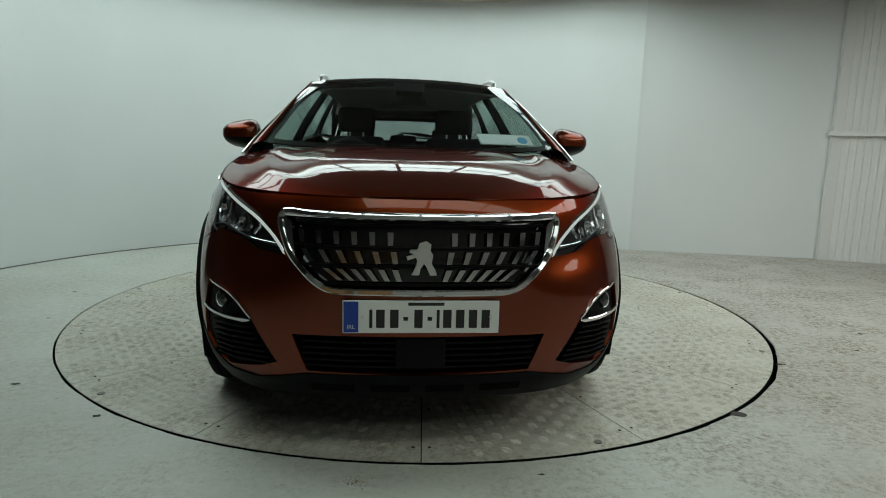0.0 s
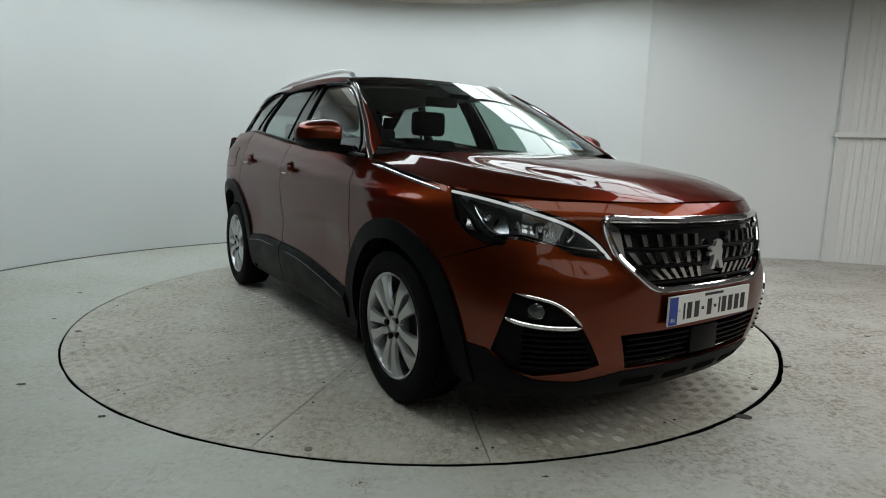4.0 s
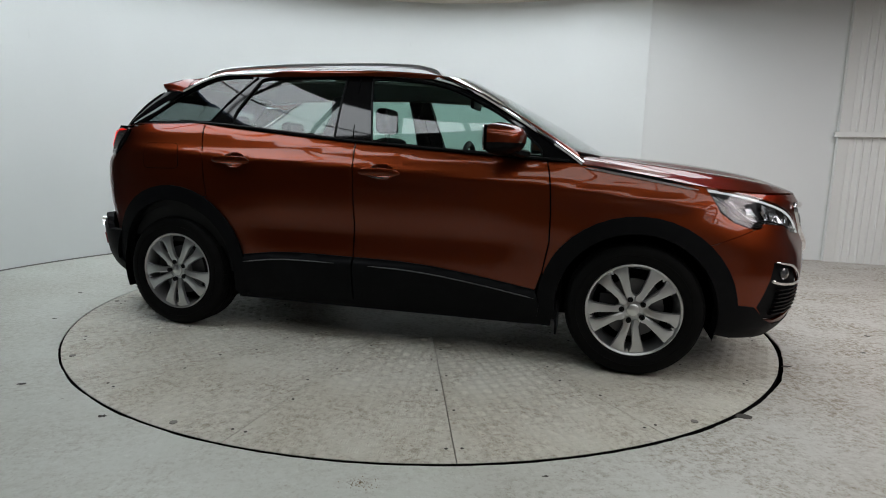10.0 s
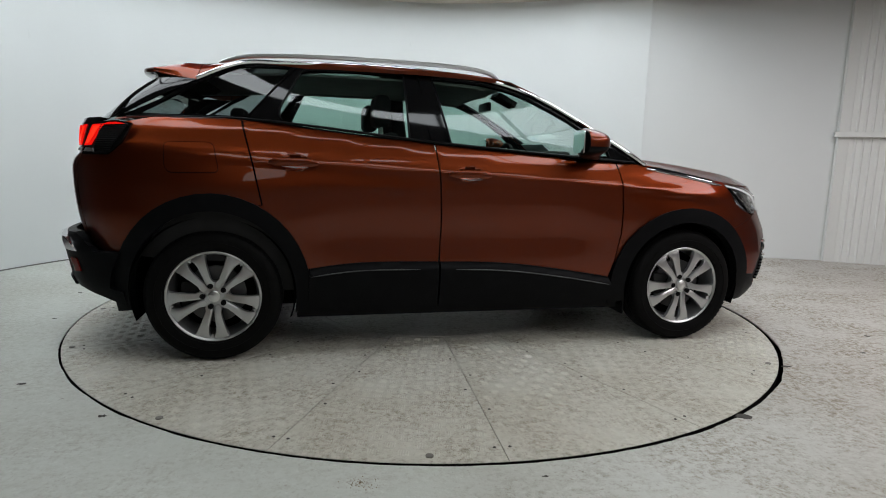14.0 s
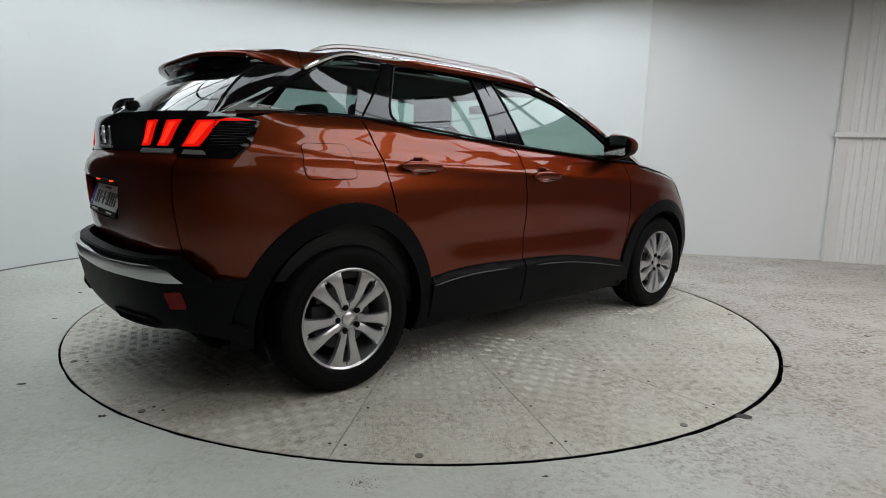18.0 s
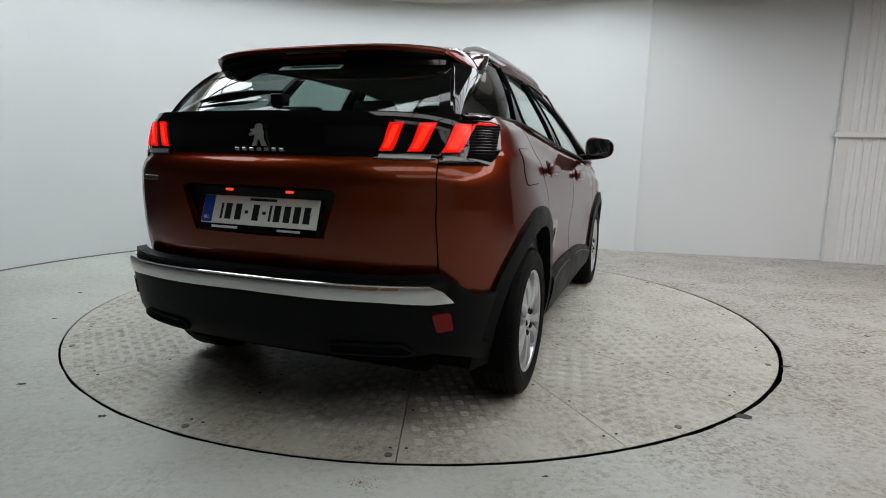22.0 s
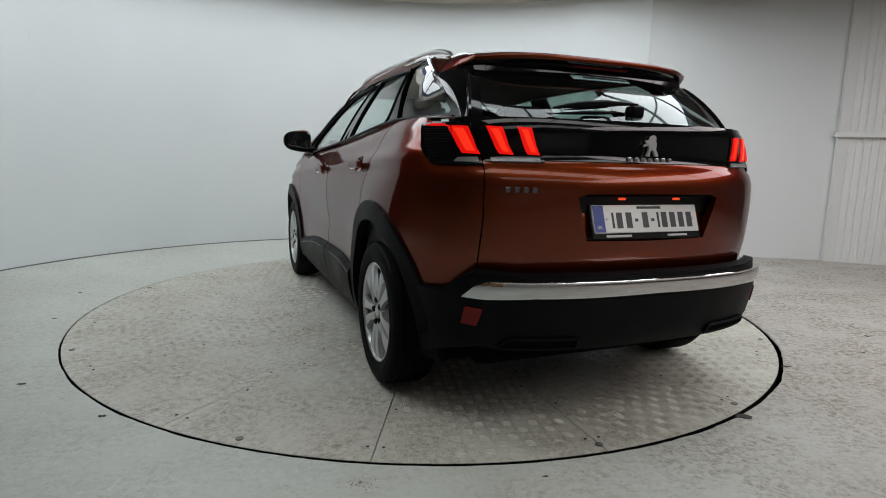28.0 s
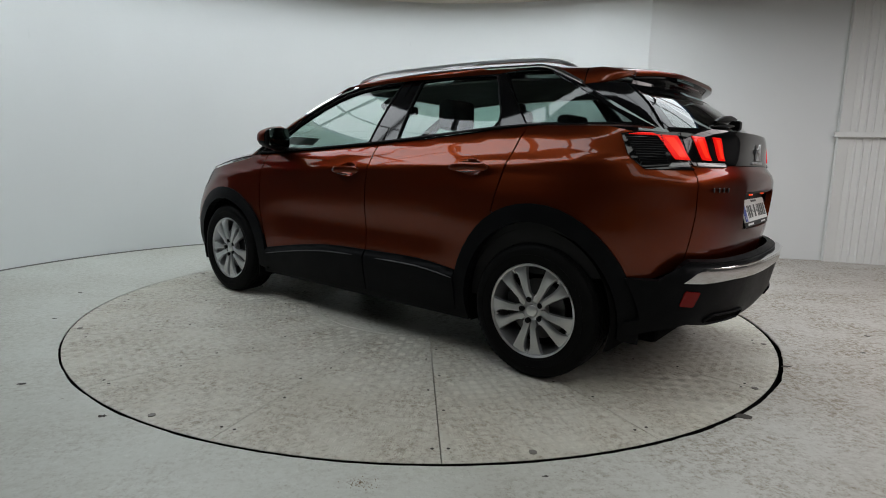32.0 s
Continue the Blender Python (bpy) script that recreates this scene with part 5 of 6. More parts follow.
panel("chrome_strip", across(chrome_half, U_TAIL), chrome_face, BRIGHT_STRIP, rear_bumper, step=0.02, off=lambda u, z: 0.006 + 0.005 * math.sin(math.pi * min(1, max(0, (z - 0.552) / 0.074))), thick=0.03, label="broad chrome strip across the bumper")
# brighter chrome bar, added as the highlight line along the strip's top
edge_line = [(U_TAIL, 0.624)] + [tail_y(y, 0.623) for y in (0.2, 0.4, 0.55, 0.64)]
edge_line = [(2 * U_TAIL - u, z) for u, z in edge_line[:0:-1]] + edge_line
part("chrome_highlight", sweep(on(chrome_face, edge_line, 0.010), 0.010, 0.008, taper=0.05), CHROME, rear_bumper, "brighter bar added as the highlight on the chrome strip's upper edge")
panel("tow_cover", across([(U_TAIL, 0.637), tail_y(0.62, 0.636), tail_y(0.62, 0.630), (U_TAIL, 0.630)], U_TAIL), proud, TRIM, rear_bumper, off=0.004, thick=0.01)
for f in SIDES:
    panel("reflector", rounded([tail_y(0.660, 0.516), tail_y(0.712, 0.520), tail_y(0.718, 0.452), tail_y(0.672, 0.447)], 0.008), proud, REFLECTOR, rear_bumper, step=0.02, off=0.006, flip=f, label="red reflector")
    slot = rounded([tail_y(0.315, 0.398), tail_y(0.565, 0.402), tail_y(0.600, 0.372), tail_y(0.575, 0.362), tail_y(0.315, 0.358)], 0.01)
    trim = panel("exhaust_trim", slot, proud, DARK, rear_bumper, step=0.03, off=0.003, flip=f, label="black exhaust trim")
    part("trim_rim", sweep(on(proud, dense(slot, 0.05), 0.006, f), 0.010, 0.012, closed=True, up=(1, 0, 0)), CLAD, trim)

# spoiler over the rear window: a thin painted lip with a black underside
def lip_at(y):
    t = min(1.0, abs(y) / 0.56) ** 4
    return -1.768 + 0.120 * t, 1.502 - 0.014 * t


def loft(rows):
    """Faces between rows of points."""
    bm = bmesh.new()
    grid = [[bm.verts.new(v) for v in row] for row in rows]
    for p, q in zip(grid, grid[1:]):
        for k in range(len(p) - 1):
            bm.faces.new((p[k], q[k], q[k + 1], p[k + 1]))
    return bm


def outward(bm, way):
    bmesh.ops.recalc_face_normals(bm, faces=bm.faces)
    if sum(fc.normal.dot(Vector(way)) for fc in bm.faces) < 0:
        bmesh.ops.reverse_faces(bm, faces=bm.faces)
    return bm


top_rows, under_rows = [], []
for i in range(29):
    y = -0.56 + 1.12 * i / 28
    x_end, z_end = lip_at(y)
    a = Vector(roof(-1.404, y * 0.985))
    mid = [a.lerp(Vector((x_end, y, z_end)), k / 4) + Vector((0, 0, 0.010 * math.sin(math.pi * k / 4))) for k in range(4)]
    top_rows.append(mid + [(x_end + 0.004, y, z_end + 0.002), (x_end, y, z_end - 0.006), (x_end + 0.004, y, z_end - 0.020)])
    t = min(1.0, abs(y) / 0.56) ** 4
    under_rows.append([(x_end + 0.004, y, z_end - 0.020), (x_end + 0.012, y, z_end - 0.026), (-1.700 + 0.075 * t, y, z_end - 0.036), (-1.706 + 0.070 * t, y, z_end - 0.072), (-1.64 + 0.05 * t, y, z_end - 0.044), (-1.46, y * 0.96, z_end - 0.014)])
spoiler = part("spoiler", outward(loft(top_rows), (0, 0, 1)), PAINT, tailgate, "copper roof spoiler with a high brake light", sharp=60)
part("spoiler_underside", outward(loft(under_rows), (0, 0, -1)), GLOSS, spoiler, "gloss black spoiler underside")
part("brake_light", block(-1.736, -1.712, -0.145, 0.145, 1.462, 1.474, 0.003), BRAKE, spoiler, "dark red high brake light")
for f in SIDES:
    s = -1 if f else 1

    def side(p):
        return (p[0], s * p[1], p[2])

    # gloss black fin between the quarter window and the rear window
    rows = []
    for i in range(11):
        t = i / 10
        p = Vector(on(pillar, [(-1.424 - 0.386 * t, 1.434 - 0.212 * t)], 0.003)[0])
        q = Vector(rear_glass(1.0 - t, 0.995)) + Vector((0, 0.004, 0.002))
        rows.append([side(p.lerp(q, k / 4) + Vector((-0.2, 0.9, 0.3)) * 0.010 * math.sin(math.pi * k / 4)) for k in range(5)])
    part("rear_fin", outward(loft(rows), (0, s, 0)), GLOSS, car, "gloss black fin beside the rear window")
    part("fin_edge", sweep([side(Vector(rear_glass(1.0 - i / 10, 1.0)) + Vector((-0.004, 0.004, 0.003))) for i in range(11)], 0.008, 0.010, taper=0.15), GLOSS, car)
    # painted roof corner, from the roof's side down to the spoiler's end
    low = [Vector(p) for p in on(pillar, [(-1.19, 1.530), (-1.30, 1.489)], 0.006)] + [Vector(p) for p in ((-1.424, 0.636, 1.436), (-1.50, 0.622, 1.446), (-1.58, 0.596, 1.462), (-1.646, 0.562, 1.480))]
    high = [Vector(roof(-1.19, 0.578)), Vector(roof(-1.30, 0.572)), Vector(roof(-1.404, 0.552)), Vector((-1.48, 0.558, 1.524)), Vector((-1.565, 0.559, 1.509)), Vector((-1.645, 0.561, 1.488))]
    rows = [[side(p.lerp(q, k / 4) + Vector((0, 0.6, 0.8)) * 0.010 * math.sin(math.pi * k / 4)) for k in range(5)] for p, q in zip(low, high)]
    part("roof_corner", outward(loft(rows), (0, 0, 1)), PAINT, car, "copper roof corner", sharp=60)
    lip = [side(p + Vector((0, 0.002, -0.004))) for p in low[2:]]
    part("corner_lip", sweep(lip, 0.010, 0.012, taper=0.2), PAINT, car)
    seam = [side(low[2].lerp(high[2], k / 5) + Vector((0, 0.6, 0.8)) * (0.010 * math.sin(math.pi * k / 5) + 0.0005)) for k in range(6)]
    part("corner_gap", sweep(seam, 0.006, 0.002, up=(0, 0.6, 0.8)), DARK, car)
# ledge between the rear window's foot and the black band
rows = []
for i in range(33):
    y = -0.665 + 1.33 * i / 32
    u, z = tail_y(abs(y), 1.204)
    p = Vector(on(tail_full, [(u, z)], 0.027)[0])
    q = Vector(rear_glass(0.03, max(-0.97, min(0.97, y / 0.672))))
    p.y = y
    rows.append([p + Vector((0, 0, -0.004)), p + Vector((0.004, 0, 0.003)), p.lerp(q, 0.5) + Vector((0, 0, 0.002)), q + Vector((0, 0, -0.002))])
part("tail_ledge", outward(loft(rows), (0, 0, 1)), GLOSS, tailgate, "gloss black ledge under the rear window")
# painted shoulder between the rear wing and the windows
for f in SIDES:
    s = -1 if f else 1
    rows = []
    for i in range(19):
        x = -0.96 - 0.84 * i / 18
        p, q = Vector(lower(*by_x(x, belt_z(x)))), Vector(pillar(x, belt_z(x) + 0.010))
        rows.append([(v.x, s * v.y, v.z) for v in (p.lerp(q, k / 4) + Vector((0, 0, 0.004 * math.sin(math.pi * k / 4) - 0.001)) for k in range(5))])
    part("shoulder", outward(loft(rows), (0, 0, 1)), PAINT, car, sharp=60)
# dark linings of the boot
for f in SIDES:
    panel("boot_lining", [(-0.95, 0.50), (-1.0, 1.16)] + [(x, belt_z(x) - 0.015) for x in (-1.2, -1.4, -1.6)] + [tail_y(0.62, 1.19), tail_y(0.60, 0.55)], lower, CABIN, car, step=0.10, off=-0.045, thick=0.004, flip=f)
panel("tailgate_lining", across([(U_TAIL, 1.195)] + [tail_y(y, 1.19) for y in (0.3, 0.62)] + [tail_y(0.62, 0.55), (U_TAIL, 0.55)], U_TAIL), tail_full, CABIN, tailgate, step=0.10, off=-0.05, thick=0.004)

# rear wiper and window sticker
wiper = part("rear_wiper", sweep(on(rear_glass, [(0.25, -0.04), (0.245, 0.10), (0.23, 0.22), (0.20, 0.36), (0.165, 0.48), (0.13, 0.56)], 0.026), 0.044, 0.036, taper=0.6), TRIM, tailgate, "black rear wiper")
part("wiper_arm", sweep(on(rear_glass, [(0.20, 0.20), (0.17, 0.36), (0.13, 0.50)], 0.018), 0.012, 0.012, taper=0.2), TRIM, wiper)
part("wiper_blade", sweep(on(rear_glass, [(0.16, 0.12), (0.14, 0.26), (0.12, 0.42), (0.09, 0.60)], 0.010), 0.012, 0.014, taper=0.1), TRIM, wiper)
x, y, z = on(rear_glass, [(0.20, -0.03)], 0.020)[0]
part("wiper_motor", block(x - 0.016, x + 0.035, y - 0.020, y + 0.040, z - 0.035, z + 0.012, 0.012, 3), TRIM, wiper)
st = panel("window_sticker", [(0.755, -0.245), (0.755, 0.245), (0.84, 0.245), (0.84, -0.245)], rear_glass, STICKER, rg, step=0.05, off=0.004, thick=0.001, label="pale green sticker with bars of lettering")
panel("lettering_bar", [(0.780, -0.225), (0.780, 0.155), (0.815, 0.155), (0.815, -0.225)], rear_glass, PLATE_INK, st, step=0.05, off=0.0055, thick=0.001)
panel("glass_edge", rounded([(0.0, -0.985), (0.0, 0.985), (1.0, 0.985), (1.0, -0.985)], 0.03), rear_glass, GLOSS, rg, step=0.05, off=0.002, thick=0.002,
      holes=[rounded([(0.055, -0.93), (0.055, 0.93), (0.735, 0.93), (0.735, -0.93)], 0.05)], label="black painted edge of the rear window")

# ---- cladding: wheel arches and sills ----
clad_line = curve(*[(u, z) for u, z in sorted(CLAD_TOP)])


def clad_off(u, z):
    """The cladding stands out under a slanting top edge."""
    return 0.006 + 0.022 * smooth(0.0, 0.040, clad_line(u) - z) - 0.010 * smooth(0.06, 0.20, clad_line(u) - z)


for f, fd, rd in zip(SIDES, front_door, rear_door):
    def band(cx, rx0, rz0, rx1, rz1, a0, a1):
        return arch(cx, rx0, rz0, a0, a1, 24) + arch(cx, rx1, rz1, a1, a0, 24)

    panel("front_arch", band(AXLE, 0.388, 0.386, 0.480, 0.470, -14, 192), lower, CLAD, car, step=0.03, off=lambda u, z: 0.014, thick=0.05, flip=f, label="black plastic wheel arch")
    panel("rear_arch", band(-AXLE, 0.408, 0.438, 0.485, 0.525, -12, 190), lower, CLAD, car, step=0.03, off=lambda u, z: 0.014, thick=0.05, flip=f, label="black plastic wheel arch")
    c1 = [p for p in CLAD_TOP if p[0] > -0.166]
    panel("door_cladding", [(-0.164, 0.504)] + c1[::-1] + [(0.872, 0.33), (0.862, 0.262), (-0.166, 0.258)], lower, CLAD, fd, step=0.022, off=clad_off, thick=0.03, flip=f, label="black plastic door cladding")
    c2 = [p for p in CLAD_TOP if p[0] < -0.176]
    panel("door_cladding", [(-0.176, 0.258), (-0.865, 0.262), (-0.868, 0.36)] + c2[::-1] + [(-0.176, 0.504)], lower, CLAD, rd, step=0.022, off=clad_off, thick=0.03, flip=f, label="black plastic door cladding")
    # paler bar along the ridge, added as the highlight of the black plastic
    for pts, d in ((c1, fd), (c2, rd)):
        ridge = [(u, z - 0.040) for u, z in pts]
        part("cladding_highlight", sweep(on(lower, ridge, 0.0275, f), 0.006, 0.005, up=(0, 1, 0), taper=0.1), ALLOY_DARK, d, "thin grey line standing for the highlight on the cladding's ridge")
    panel("sill", [(-0.93, 0.262), (0.93, 0.262), (0.93, 0.205), (-0.93, 0.205)], lower, CLAD, car, step=0.06, off=0.0, thick=0.05, flip=f)
    # door handles: pocket and pull
    for (x0, x1, z), d in zip(HANDLES, (fd, rd)):
        m = (x0 + x1) / 2
        panel("handle_pocket", pocket(x0, x1, z), lower, PAINT, d, step=0.012, off=lambda a, b, m=m, z=z: 0.0006 - 0.034 * max(0.0, 1 - ((a - m - 0.005) / 0.074) ** 2 - ((b - z - 0.004) / 0.043) ** 2) ** 0.8, thick=0.002, flip=f)
        h = part("door_handle", sweep(on(lower, spline([(x0, z + 0.001), (x0 + 0.05, z + 0.003), (m, z + 0.003), (x1 - 0.05, z), (x1, z - 0.004)], 4), 0.024, f), 0.026, 0.042, taper=0.22), PAINT, d, "copper door handle")
        part("handle_strip", sweep(on(lower, [(x0 + 0.065, z - 0.020), (m, z - 0.025), (x1 - 0.055, z - 0.021)], 0.030, f), 0.012, 0.010, taper=0.2), CHROME, h, "chrome strip on the handle")
    # roof rails
    rail = [(0.235, 0.0), (0.17, 0.026), (0.05, 0.040), (-0.25, 0.043), (-0.65, 0.043), (-1.0, 0.042), (-1.20, 0.034), (-1.33, 0.004)]
    pts = []
    for x, h in spline(rail, 4):
        y = rail_y(x) - 0.042
        p = Vector(roof(x, y))
        pts.append((x, -y if f else y, p.z + h))
    part("roof_rail", sweep(pts, 0.028, 0.022, taper=0.08), SATIN, car, "satin silver roof rail")

# fuel flap, on the right only
flap = rounded([(-1.529, 1.107), (-1.320, 1.110), (-1.279, 0.965), (-1.492, 0.961)], 0.03)
panel("fuel_flap", flap, lower, PAINT, car, step=0.025, off=0.0025, thick=0.006, flip=True, label="copper fuel flap")
part("fuel_flap_gap", sweep(on(lower, dense(flap, 0.03), 0.0, True), 0.007, 0.003, closed=True, up=(0, 1, 0)), DARK, car)

# ---- door mirrors ----
for f in SIDES:
    s = -1 if f else 1
    foot = part("door_mirror", sweep([(0.74, s * 0.80, 1.095), (0.70, s * 0.86, 1.10), (0.66, s * 0.93, 1.115)], 0.10, 0.045, n=12), TRIM, car, "copper door mirror on a black foot")

    def shell(grow):
        bm = bmesh.new()
        bmesh.ops.create_uvsphere(bm, u_segments=28, v_segments=16, radius=1.0)
        for v in bm.verts:
            x, y, z = v.co
            px, py, pz = (math.copysign(abs(c) ** 0.64, c) for c in (x, y, z))
            front = 0.128 if px > 0 else 0.055
            wide = 0.106
            high = (0.080 - 0.016 * py) * (1 - 0.22 * max(0.0, px))
            v.co = Vector((0.64 + px * front * grow - 0.030 * (py + 0.3), 0.958 + py * wide * grow, 1.164 + pz * high * grow))
        return bm

    bm = shell(1.0)
    bmesh.ops.bisect_plane(bm, geom=bm.verts[:] + bm.edges[:] + bm.faces[:], plane_co=(0, 0, 1.146), plane_no=(0, 0, -1), clear_outer=True)
    bmesh.ops.bisect_plane(bm, geom=bm.verts[:] + bm.edges[:] + bm.faces[:], plane_co=(0.588, 0.95, 1.17), plane_no=(-1, 0.08, 0), clear_outer=True)
    if f:
        bmesh.ops.scale(bm, vec=(1, -1, 1), verts=bm.verts)
        bmesh.ops.reverse_faces(bm, faces=bm.faces)
    part("mirror_cap", bm, PAINT, foot, "copper mirror cap")
    bm = shell(0.965)
    bmesh.ops.bisect_plane(bm, geom=bm.verts[:] + bm.edges[:] + bm.faces[:], plane_co=(0.584, 0.95, 1.17), plane_no=(-1, 0.08, 0), clear_outer=True)
    bmesh.ops.holes_fill(bm, edges=[e for e in bm.edges if e.is_boundary])
    if f:
        bmesh.ops.scale(bm, vec=(1, -1, 1), verts=bm.verts)
        bmesh.ops.reverse_faces(bm, faces=bm.faces)
    part("mirror_housing", bm, TRIM, foot, "black mirror housing")
    plane = rounded([(-0.082, -0.062), (0.082, -0.056), (0.084, 0.050), (0.03, 0.064), (-0.082, 0.062)], 0.02)
    bm = slab(plane, -0.003, 0.003)
    g = part("mirror_glass", bm, MIRROR, foot, "mirror glass", soft=False)
    g.matrix_local = Matrix.Translation((0.581, s * 0.955, 1.170)) @ Matrix.Rotation(radians(90 + s * 5.0), 4, "Z") @ Matrix.Rotation(radians(90), 4, "X")

# ---- wheels ----
def spoke_pair():
    """Two flat spokes that meet at the hub, with the slit between them: one fifth of the wheel's face."""
    bm = bmesh.new()
    for s in (-1, 1):
        rows = []
        for r, a0, a1, y in ((0.050, 0.4, 35, 0.012), (0.074, 0.6, 34, 0.016), (0.090, 2.2, 25.0, 0.019), (0.125, 4.2, 22.8, 0.021), (0.165, 5.4, 22.4, 0.022), (0.190, 4.4, 22.4, 0.021), (0.209, 1.8, 22.8, 0.018), (0.226, 0.4, 23.6, 0.012)):
            line = []
            for k, (t, dy) in enumerate(((0.0, -0.018), (0.06, -0.001), (0.30, 0.003), (0.93, 0.000), (1.0, -0.018))):
                a = radians(s * (a0 + (a1 - a0) * t))
                line.append(bm.verts.new((r * math.sin(a), y + dy, r * math.cos(a))))
            rows.append(line)
        for p, q in zip(rows, rows[1:]):
            for k in range(4):
                bm.faces.new((p[k], p[k + 1], q[k + 1], q[k]))
    # web at the rim between the two spokes
    vs = [bm.verts.new((r * math.sin(radians(a)), 0.006 if r < 0.2 else 0.010, r * math.cos(radians(a)))) for r, a in ((0.198, 0), (0.224, 3.5), (0.224, -3.5))]
    bm.faces.new(vs)
    bmesh.ops.recalc_face_normals(bm, faces=bm.faces)
    for fc in bm.faces:
        if fc.normal.y < 0 and abs(fc.normal.y) > 0.5:
            fc.normal_flip()
    bmesh.ops.solidify(bm, geom=bm.faces[:], thickness=0.022)
    return bm


def worn(r):
    """The tyre's height is lower than that of a new one."""
    return r if r < 0.238 else 0.238 + (r - 0.238) * 0.878


def tyre():
    out = [(0.225, 0.095), (0.236, 0.101), (0.262, 0.108), (0.300, 0.110), (0.326, 0.104), (0.340, 0.092), (0.346, 0.078)]
    tread_line = []
    for y in (0.060, 0.030, 0.0, -0.030, -0.060):
        tread_line += [(0.3515, y + 0.012), (0.3515, y + 0.005), (0.344, y + 0.004), (0.344, y - 0.004), (0.3515, y - 0.005)]
    back = [(r, -y) for r, y in reversed(out)]
    return lathe([(worn(r), y) for r, y in out + tread_line + back + [(0.215, -0.09)]], 72)


def wheel():
    w = new("wheel")
    t = part("tyre", tyre(), RUBBER, w, "black rubber tyre", sharp=50)
    blocks_v, blocks_f = [], []
    for i in range(72):
        a = math.tau * i / 72
        for sgn in (-1, 1):
            s = len(blocks_v)
            for da, r, y in ((0.0, 0.3485, 0.074), (0.05, 0.3485, 0.074), (0.05, 0.3405, 0.0935), (0.0, 0.3405, 0.0935), (0.0, 0.3510, 0.072), (0.05, 0.3510, 0.072), (0.05, 0.3420, 0.0945), (0.0, 0.3420, 0.0945)):
                blocks_v.append((worn(r) * math.cos(a + da), sgn * y, worn(r) * math.sin(a + da)))
            blocks_f.extend([tuple(s + k for k in q) for q in ((4, 5, 6, 7), (0, 1, 5, 4), (1, 2, 6, 5), (2, 3, 7, 6), (3, 0, 4, 7))])
    me = bpy.data.meshes.new("tread_ring")
    me.from_pydata(blocks_v, [], blocks_f)
    me.materials.append(RUBBER)
    tb = new("tread_ring", me)
    tb.parent, tb["kind"] = t, "stuff"
    for r, y in ((worn(0.285), 0.1102), (worn(0.245), 0.1048)):
        part("sidewall_ring", lathe([(r - 0.002, y - 0.002), (r, y + 0.0012), (r + 0.002, y - 0.002)], 64), RUBBER, t)
    rim = part("rim", lathe([(0.236, 0.092), (0.238, 0.098), (0.230, 0.101), (0.222, 0.096), (0.217, 0.080), (0.205, 0.05), (0.198, -0.02), (0.205, -0.09)], 72), ALLOY, w, "silver alloy rim with five split spokes")
    for i in range(5):
        sp = part("spoke", spoke_pair(), ALLOY, rim, sharp=25) if i == 0 else new("spoke", first.data)
        first = sp if i == 0 else first
        sp.parent, sp.location, sp.rotation_euler = rim, (0, 0.078, 0), (0, radians(72 * i + 32), 0)
    part("hub_disc", lathe([(0.0, 0.084), (0.060, 0.084), (0.072, 0.078), (0.076, 0.05)], 36), ALLOY, rim)
    part("hub_cap", lathe([(0.0, 0.096), (0.024, 0.0955), (0.029, 0.092), (0.031, 0.084)], 28), SATIN, rim, "round satin hub cap")
    for i in range(5):
        a = radians(72 * i + 17)
        b = part("wheel_bolt", lathe([(0.0, 0.101), (0.0075, 0.1005), (0.0085, 0.0975), (0.014, 0.0970), (0.0145, 0.07)], 12), TRIM, rim) if i == 0 else new("wheel_bolt", bolt.data)
        bolt = b if i == 0 else bolt
        b.parent, b.location = rim, (0.056 * math.sin(a), 0, 0.056 * math.cos(a))
    part("brake_disc", lathe([(0.04, 0.03), (0.150, 0.03), (0.150, 0.012), (0.04, 0.012)], 40), ALLOY_DARK, w, "dull grey brake disc")
    part("brake_caliper", block(0.07, 0.165, -0.005, 0.055, -0.06, 0.07, 0.015), STEEL, w)
    part("wheel_back", lathe([(0.0, -0.02), (0.20, -0.02), (0.20, -0.03), (0.0, -0.03)], 32), DARK, w)
    return w


first_wheel = wheel()
first_wheel.parent = car
first_wheel.location = (AXLE, 0.795, HUB_Z)
first_wheel["label"] = "silver alloy wheel with a black tyre"
for x, s in ((-AXLE, 1), (AXLE, -1), (-AXLE, -1)):
    w = copy_thing(first_wheel, pose(x, s * 0.795, HUB_Z, 0, 0, 0 if s > 0 else 180))

# wheel housings, underbody: near-black, which paints in the shade of the hollows
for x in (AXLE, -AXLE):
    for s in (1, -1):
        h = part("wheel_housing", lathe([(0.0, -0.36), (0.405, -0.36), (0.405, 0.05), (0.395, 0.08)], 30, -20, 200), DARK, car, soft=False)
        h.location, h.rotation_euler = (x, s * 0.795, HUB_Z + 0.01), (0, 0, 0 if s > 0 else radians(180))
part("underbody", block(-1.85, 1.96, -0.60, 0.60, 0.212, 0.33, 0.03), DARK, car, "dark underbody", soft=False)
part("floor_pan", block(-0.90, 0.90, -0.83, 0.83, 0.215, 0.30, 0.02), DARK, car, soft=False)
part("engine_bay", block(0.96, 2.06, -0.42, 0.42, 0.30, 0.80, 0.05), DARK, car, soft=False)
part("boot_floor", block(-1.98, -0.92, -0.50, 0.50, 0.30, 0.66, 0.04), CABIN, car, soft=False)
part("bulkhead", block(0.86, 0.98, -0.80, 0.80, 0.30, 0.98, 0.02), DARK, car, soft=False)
part("mud_flap", block(0.955, 0.965, -0.88, -0.70, 0.17, 0.34, 0.004), TRIM, car, soft=False)
part("mud_flap", block(0.955, 0.965, 0.70, 0.88, 0.17, 0.34, 0.004), TRIM, car, soft=False)

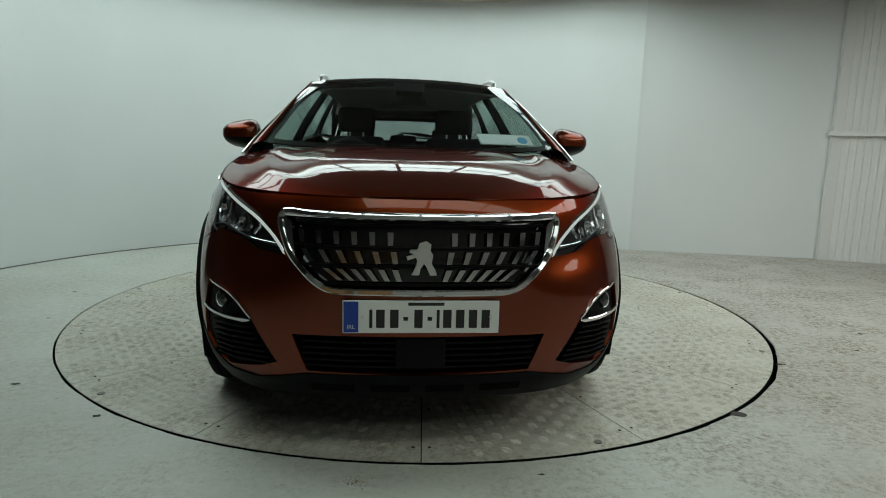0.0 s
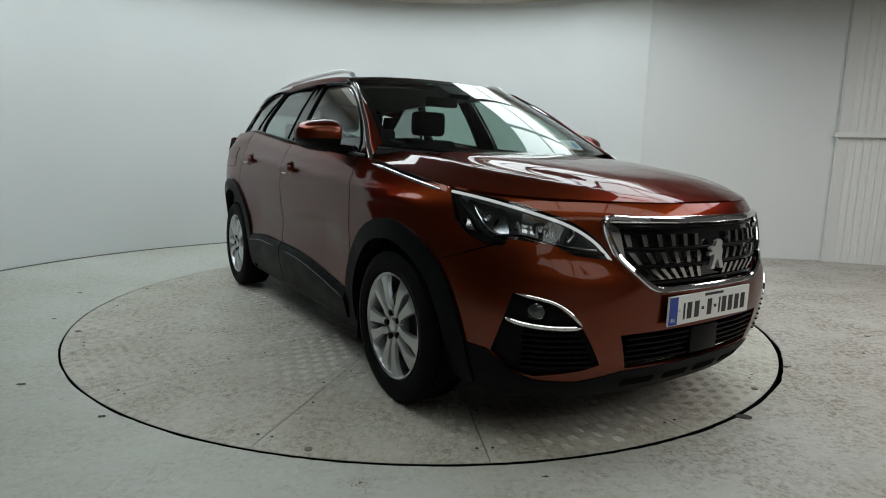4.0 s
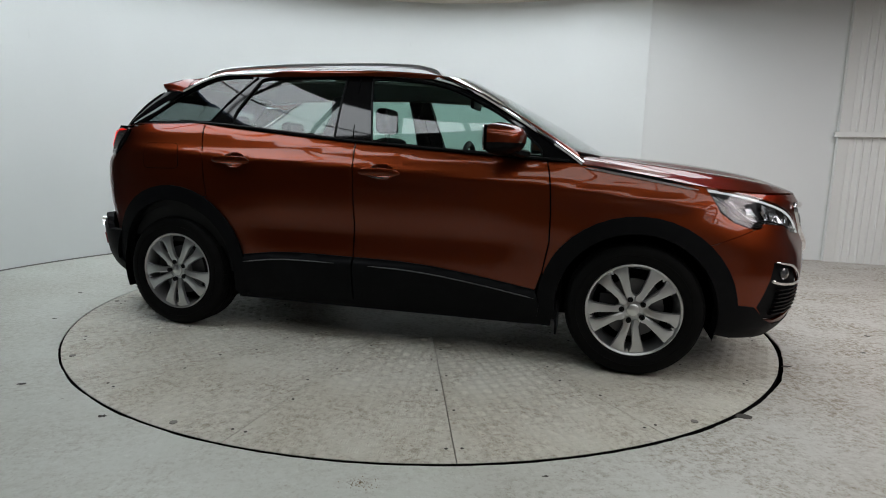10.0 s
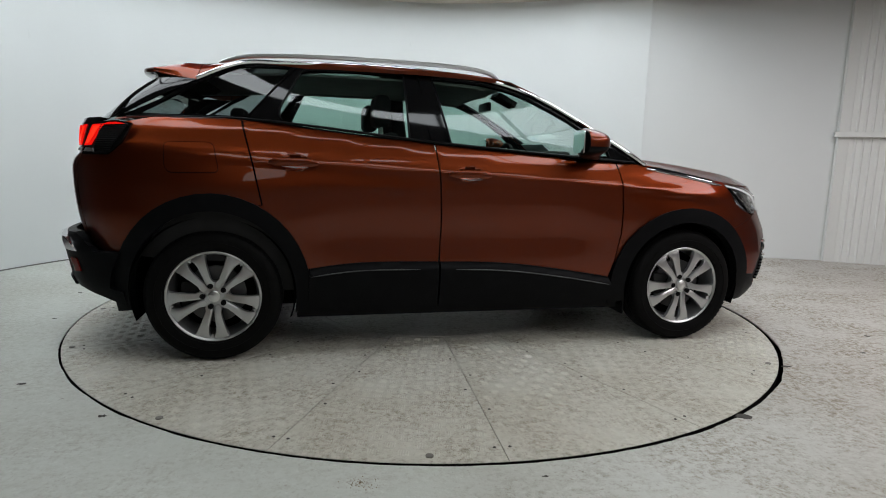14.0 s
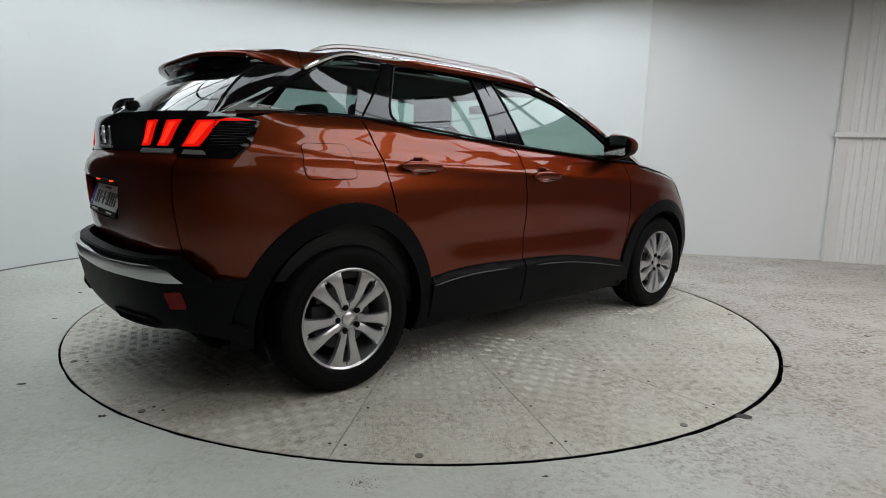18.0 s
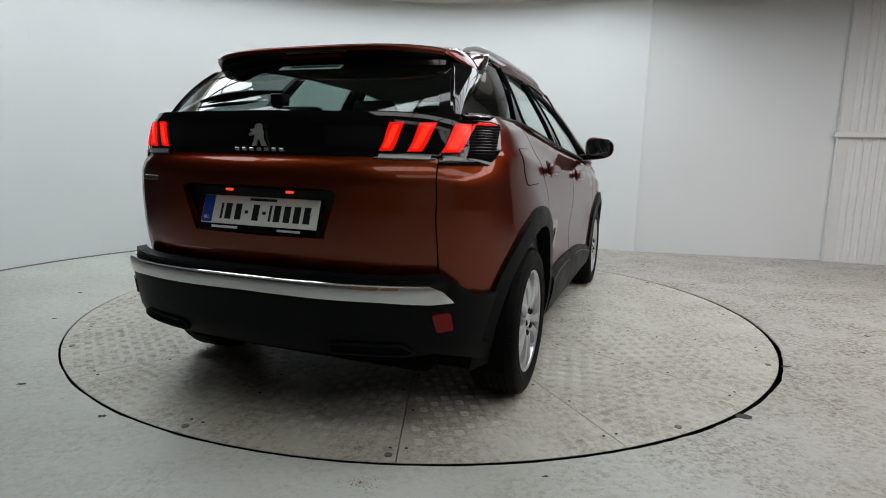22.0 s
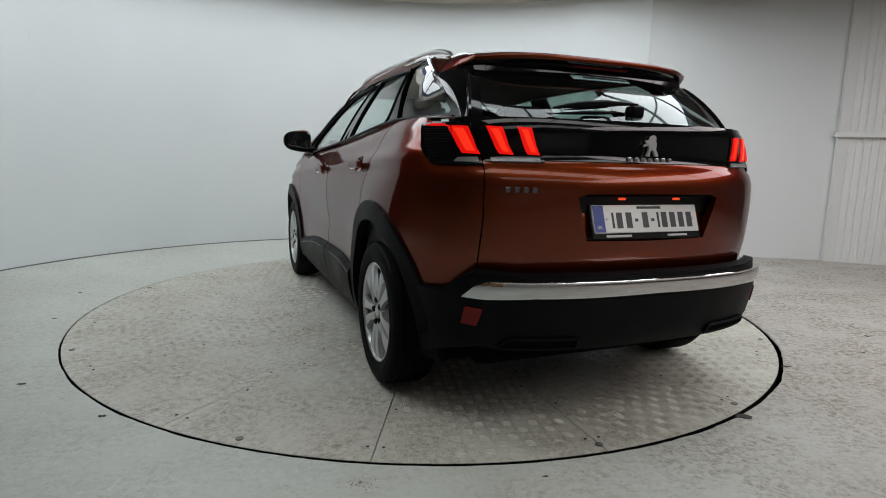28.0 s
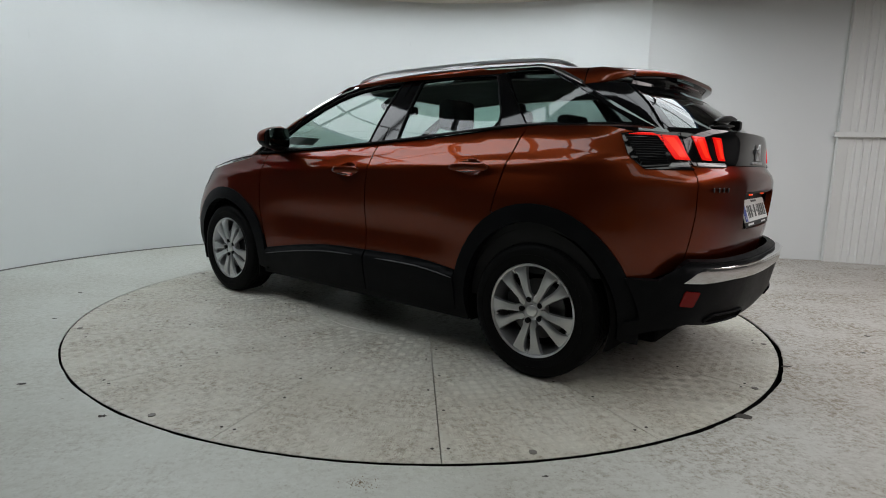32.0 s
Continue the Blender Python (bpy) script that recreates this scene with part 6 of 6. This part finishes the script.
# ---- cabin ----
for f in SIDES:
    panel("door_lining", [(-1.10, 0.34), (0.90, 0.34), (0.90, 1.02), (0.4, 1.065), (-0.2, 1.11), (-0.9, 1.17), (-1.10, 1.185)], lower, CABIN, car, step=0.08, off=-0.06, thick=0.02, flip=f)


def seat(name, x, y, wide, label, rest=True):
    st = part(name, block(x - 0.26, x + 0.28, y - wide / 2, y + wide / 2, 0.44, 0.66, 0.06, 3), CLOTH, car, label)
    back = block(-0.07, 0.07, -wide / 2, wide / 2, 0.0, 0.62, 0.055, 3)
    for v in back.verts:
        v.co.y *= 1 - 0.18 * smooth(0.3, 0.62, v.co.z)
        v.co.x *= 1 + 0.5 * smooth(0.5, 0.0, v.co.z)
    b = part("backrest", back, CLOTH, st)
    b.location, b.rotation_euler = (x - 0.24, y, 0.60), (0, radians(-16), 0)
    return st


for y, n in ((0.37, "front_seat"), (-0.37, "front_seat")):
    st = seat(n, -0.02, y, 0.52, "black cloth front seat")
    h = part("headrest", block(-0.495, -0.395, y - 0.14, y + 0.14, 1.235, 1.42, 0.048, 4), CLOTH, st)
    for d in (-0.05, 0.05):
        part("headrest_post", sweep([(-0.43, y + d, 1.15), (-0.445, y + d, 1.26)], 0.012, 0.012, up=(1, 0, 0)), SATIN, st)
bench = part("rear_bench", block(-1.05, -0.60, -0.62, 0.62, 0.46, 0.68, 0.06, 3), CLOTH, car, "black cloth rear bench")
bb = block(-0.07, 0.07, -0.62, 0.62, 0.0, 0.58, 0.05, 3)
b = part("backrest", bb, CLOTH, bench)
b.location, b.rotation_euler = (-1.02, 0, 0.62), (0, radians(-18), 0)
for y in (-0.38, 0.0, 0.38):
    part("headrest", block(-1.29, -1.20, y - 0.12, y + 0.12, 1.15, 1.31 if y else 1.25, 0.04, 3), CLOTH, bench)
dash = part("dashboard", sweep([(0.72, y, 0.98 - 0.02 * abs(y)) for y in (-0.74, -0.5, -0.25, 0.0, 0.25, 0.5, 0.74)], 0.46, 0.26, n=16), CABIN, car, "black dashboard")
part("dash_hood", block(0.50, 0.72, -0.56, -0.18, 1.06, 1.125, 0.03, 3), CABIN, dash)
part("touch_screen", block(0.47, 0.485, -0.11, 0.11, 1.02, 1.13, 0.006), GLOSS, dash)
sw = part("steering_wheel", lathe([(0.165 + 0.016 * math.cos(a), 0.016 * math.sin(a)) for a in [math.tau * k / 10 for k in range(11)]], 36), CABIN, car, "black steering wheel")
sw.location, sw.rotation_euler = (0.36, -0.37, 0.99), (0, radians(-24), radians(-90))
part("wheel_boss", block(-0.07, 0.07, -0.02, 0.03, -0.06, 0.05, 0.02), CABIN, sw)
part("wheel_arm", block(-0.16, 0.16, -0.01, 0.01, -0.02, 0.02, 0.008), CABIN, sw)
part("inner_mirror", block(0.30, 0.33, -0.115, 0.115, 1.385, 1.445, 0.014, 2), TRIM, car, "black inner mirror")
part("parcel_shelf", block(-1.72, -1.22, -0.55, 0.55, 1.10, 1.125, 0.008), CABIN, car, "black parcel shelf")
tag = part("dash_paper", block(-0.003, 0.003, -0.155, 0.155, -0.045, 0.045), PAPER, car, "paper card behind the windscreen", soft=False)
tag.location, tag.rotation_euler = (0.90, 0.52, 1.165), (0, radians(-52), radians(12))
part("card_mark", lathe([(0.0, 0.004), (0.030, 0.004), (0.030, 0.002)], 20), PAPER_BLUE, tag, soft=False).matrix_local = Matrix.Translation((0.0, 0.10, -0.005)) @ Matrix.Rotation(radians(-90), 4, "Z")


# ---- the turn of the table and the car on it ----
turned = curve((-1.0, -93.7), (0.0, -86.63), (2.0, -72.43), (6.0, -44.0), (9.0, -23.09), (13.0, 4.09), (19.0, 46.76), (21.0, 61.03), (23.0, 75.41), (28.0, 110.97), (30.0, 125.46), (32.0, 139.85), (33.0, 147.0))
CAR_X, CAR_Y = 0.0345, -0.137


def motions():
    table_rows, car_rows = [], []
    for i in range(33):
        a = turned(float(i))
        c, s = math.cos(radians(a)), math.sin(radians(a))
        table_rows.append((float(i), pose(0, 0, 0, 0, 0, a)))
        car_rows.append((float(i), pose(c * CAR_X - s * CAR_Y, s * CAR_X + c * CAR_Y, 0.002, 0, 0, a)))
    walk(table, table_rows)
    walk(car, car_rows)


motions()
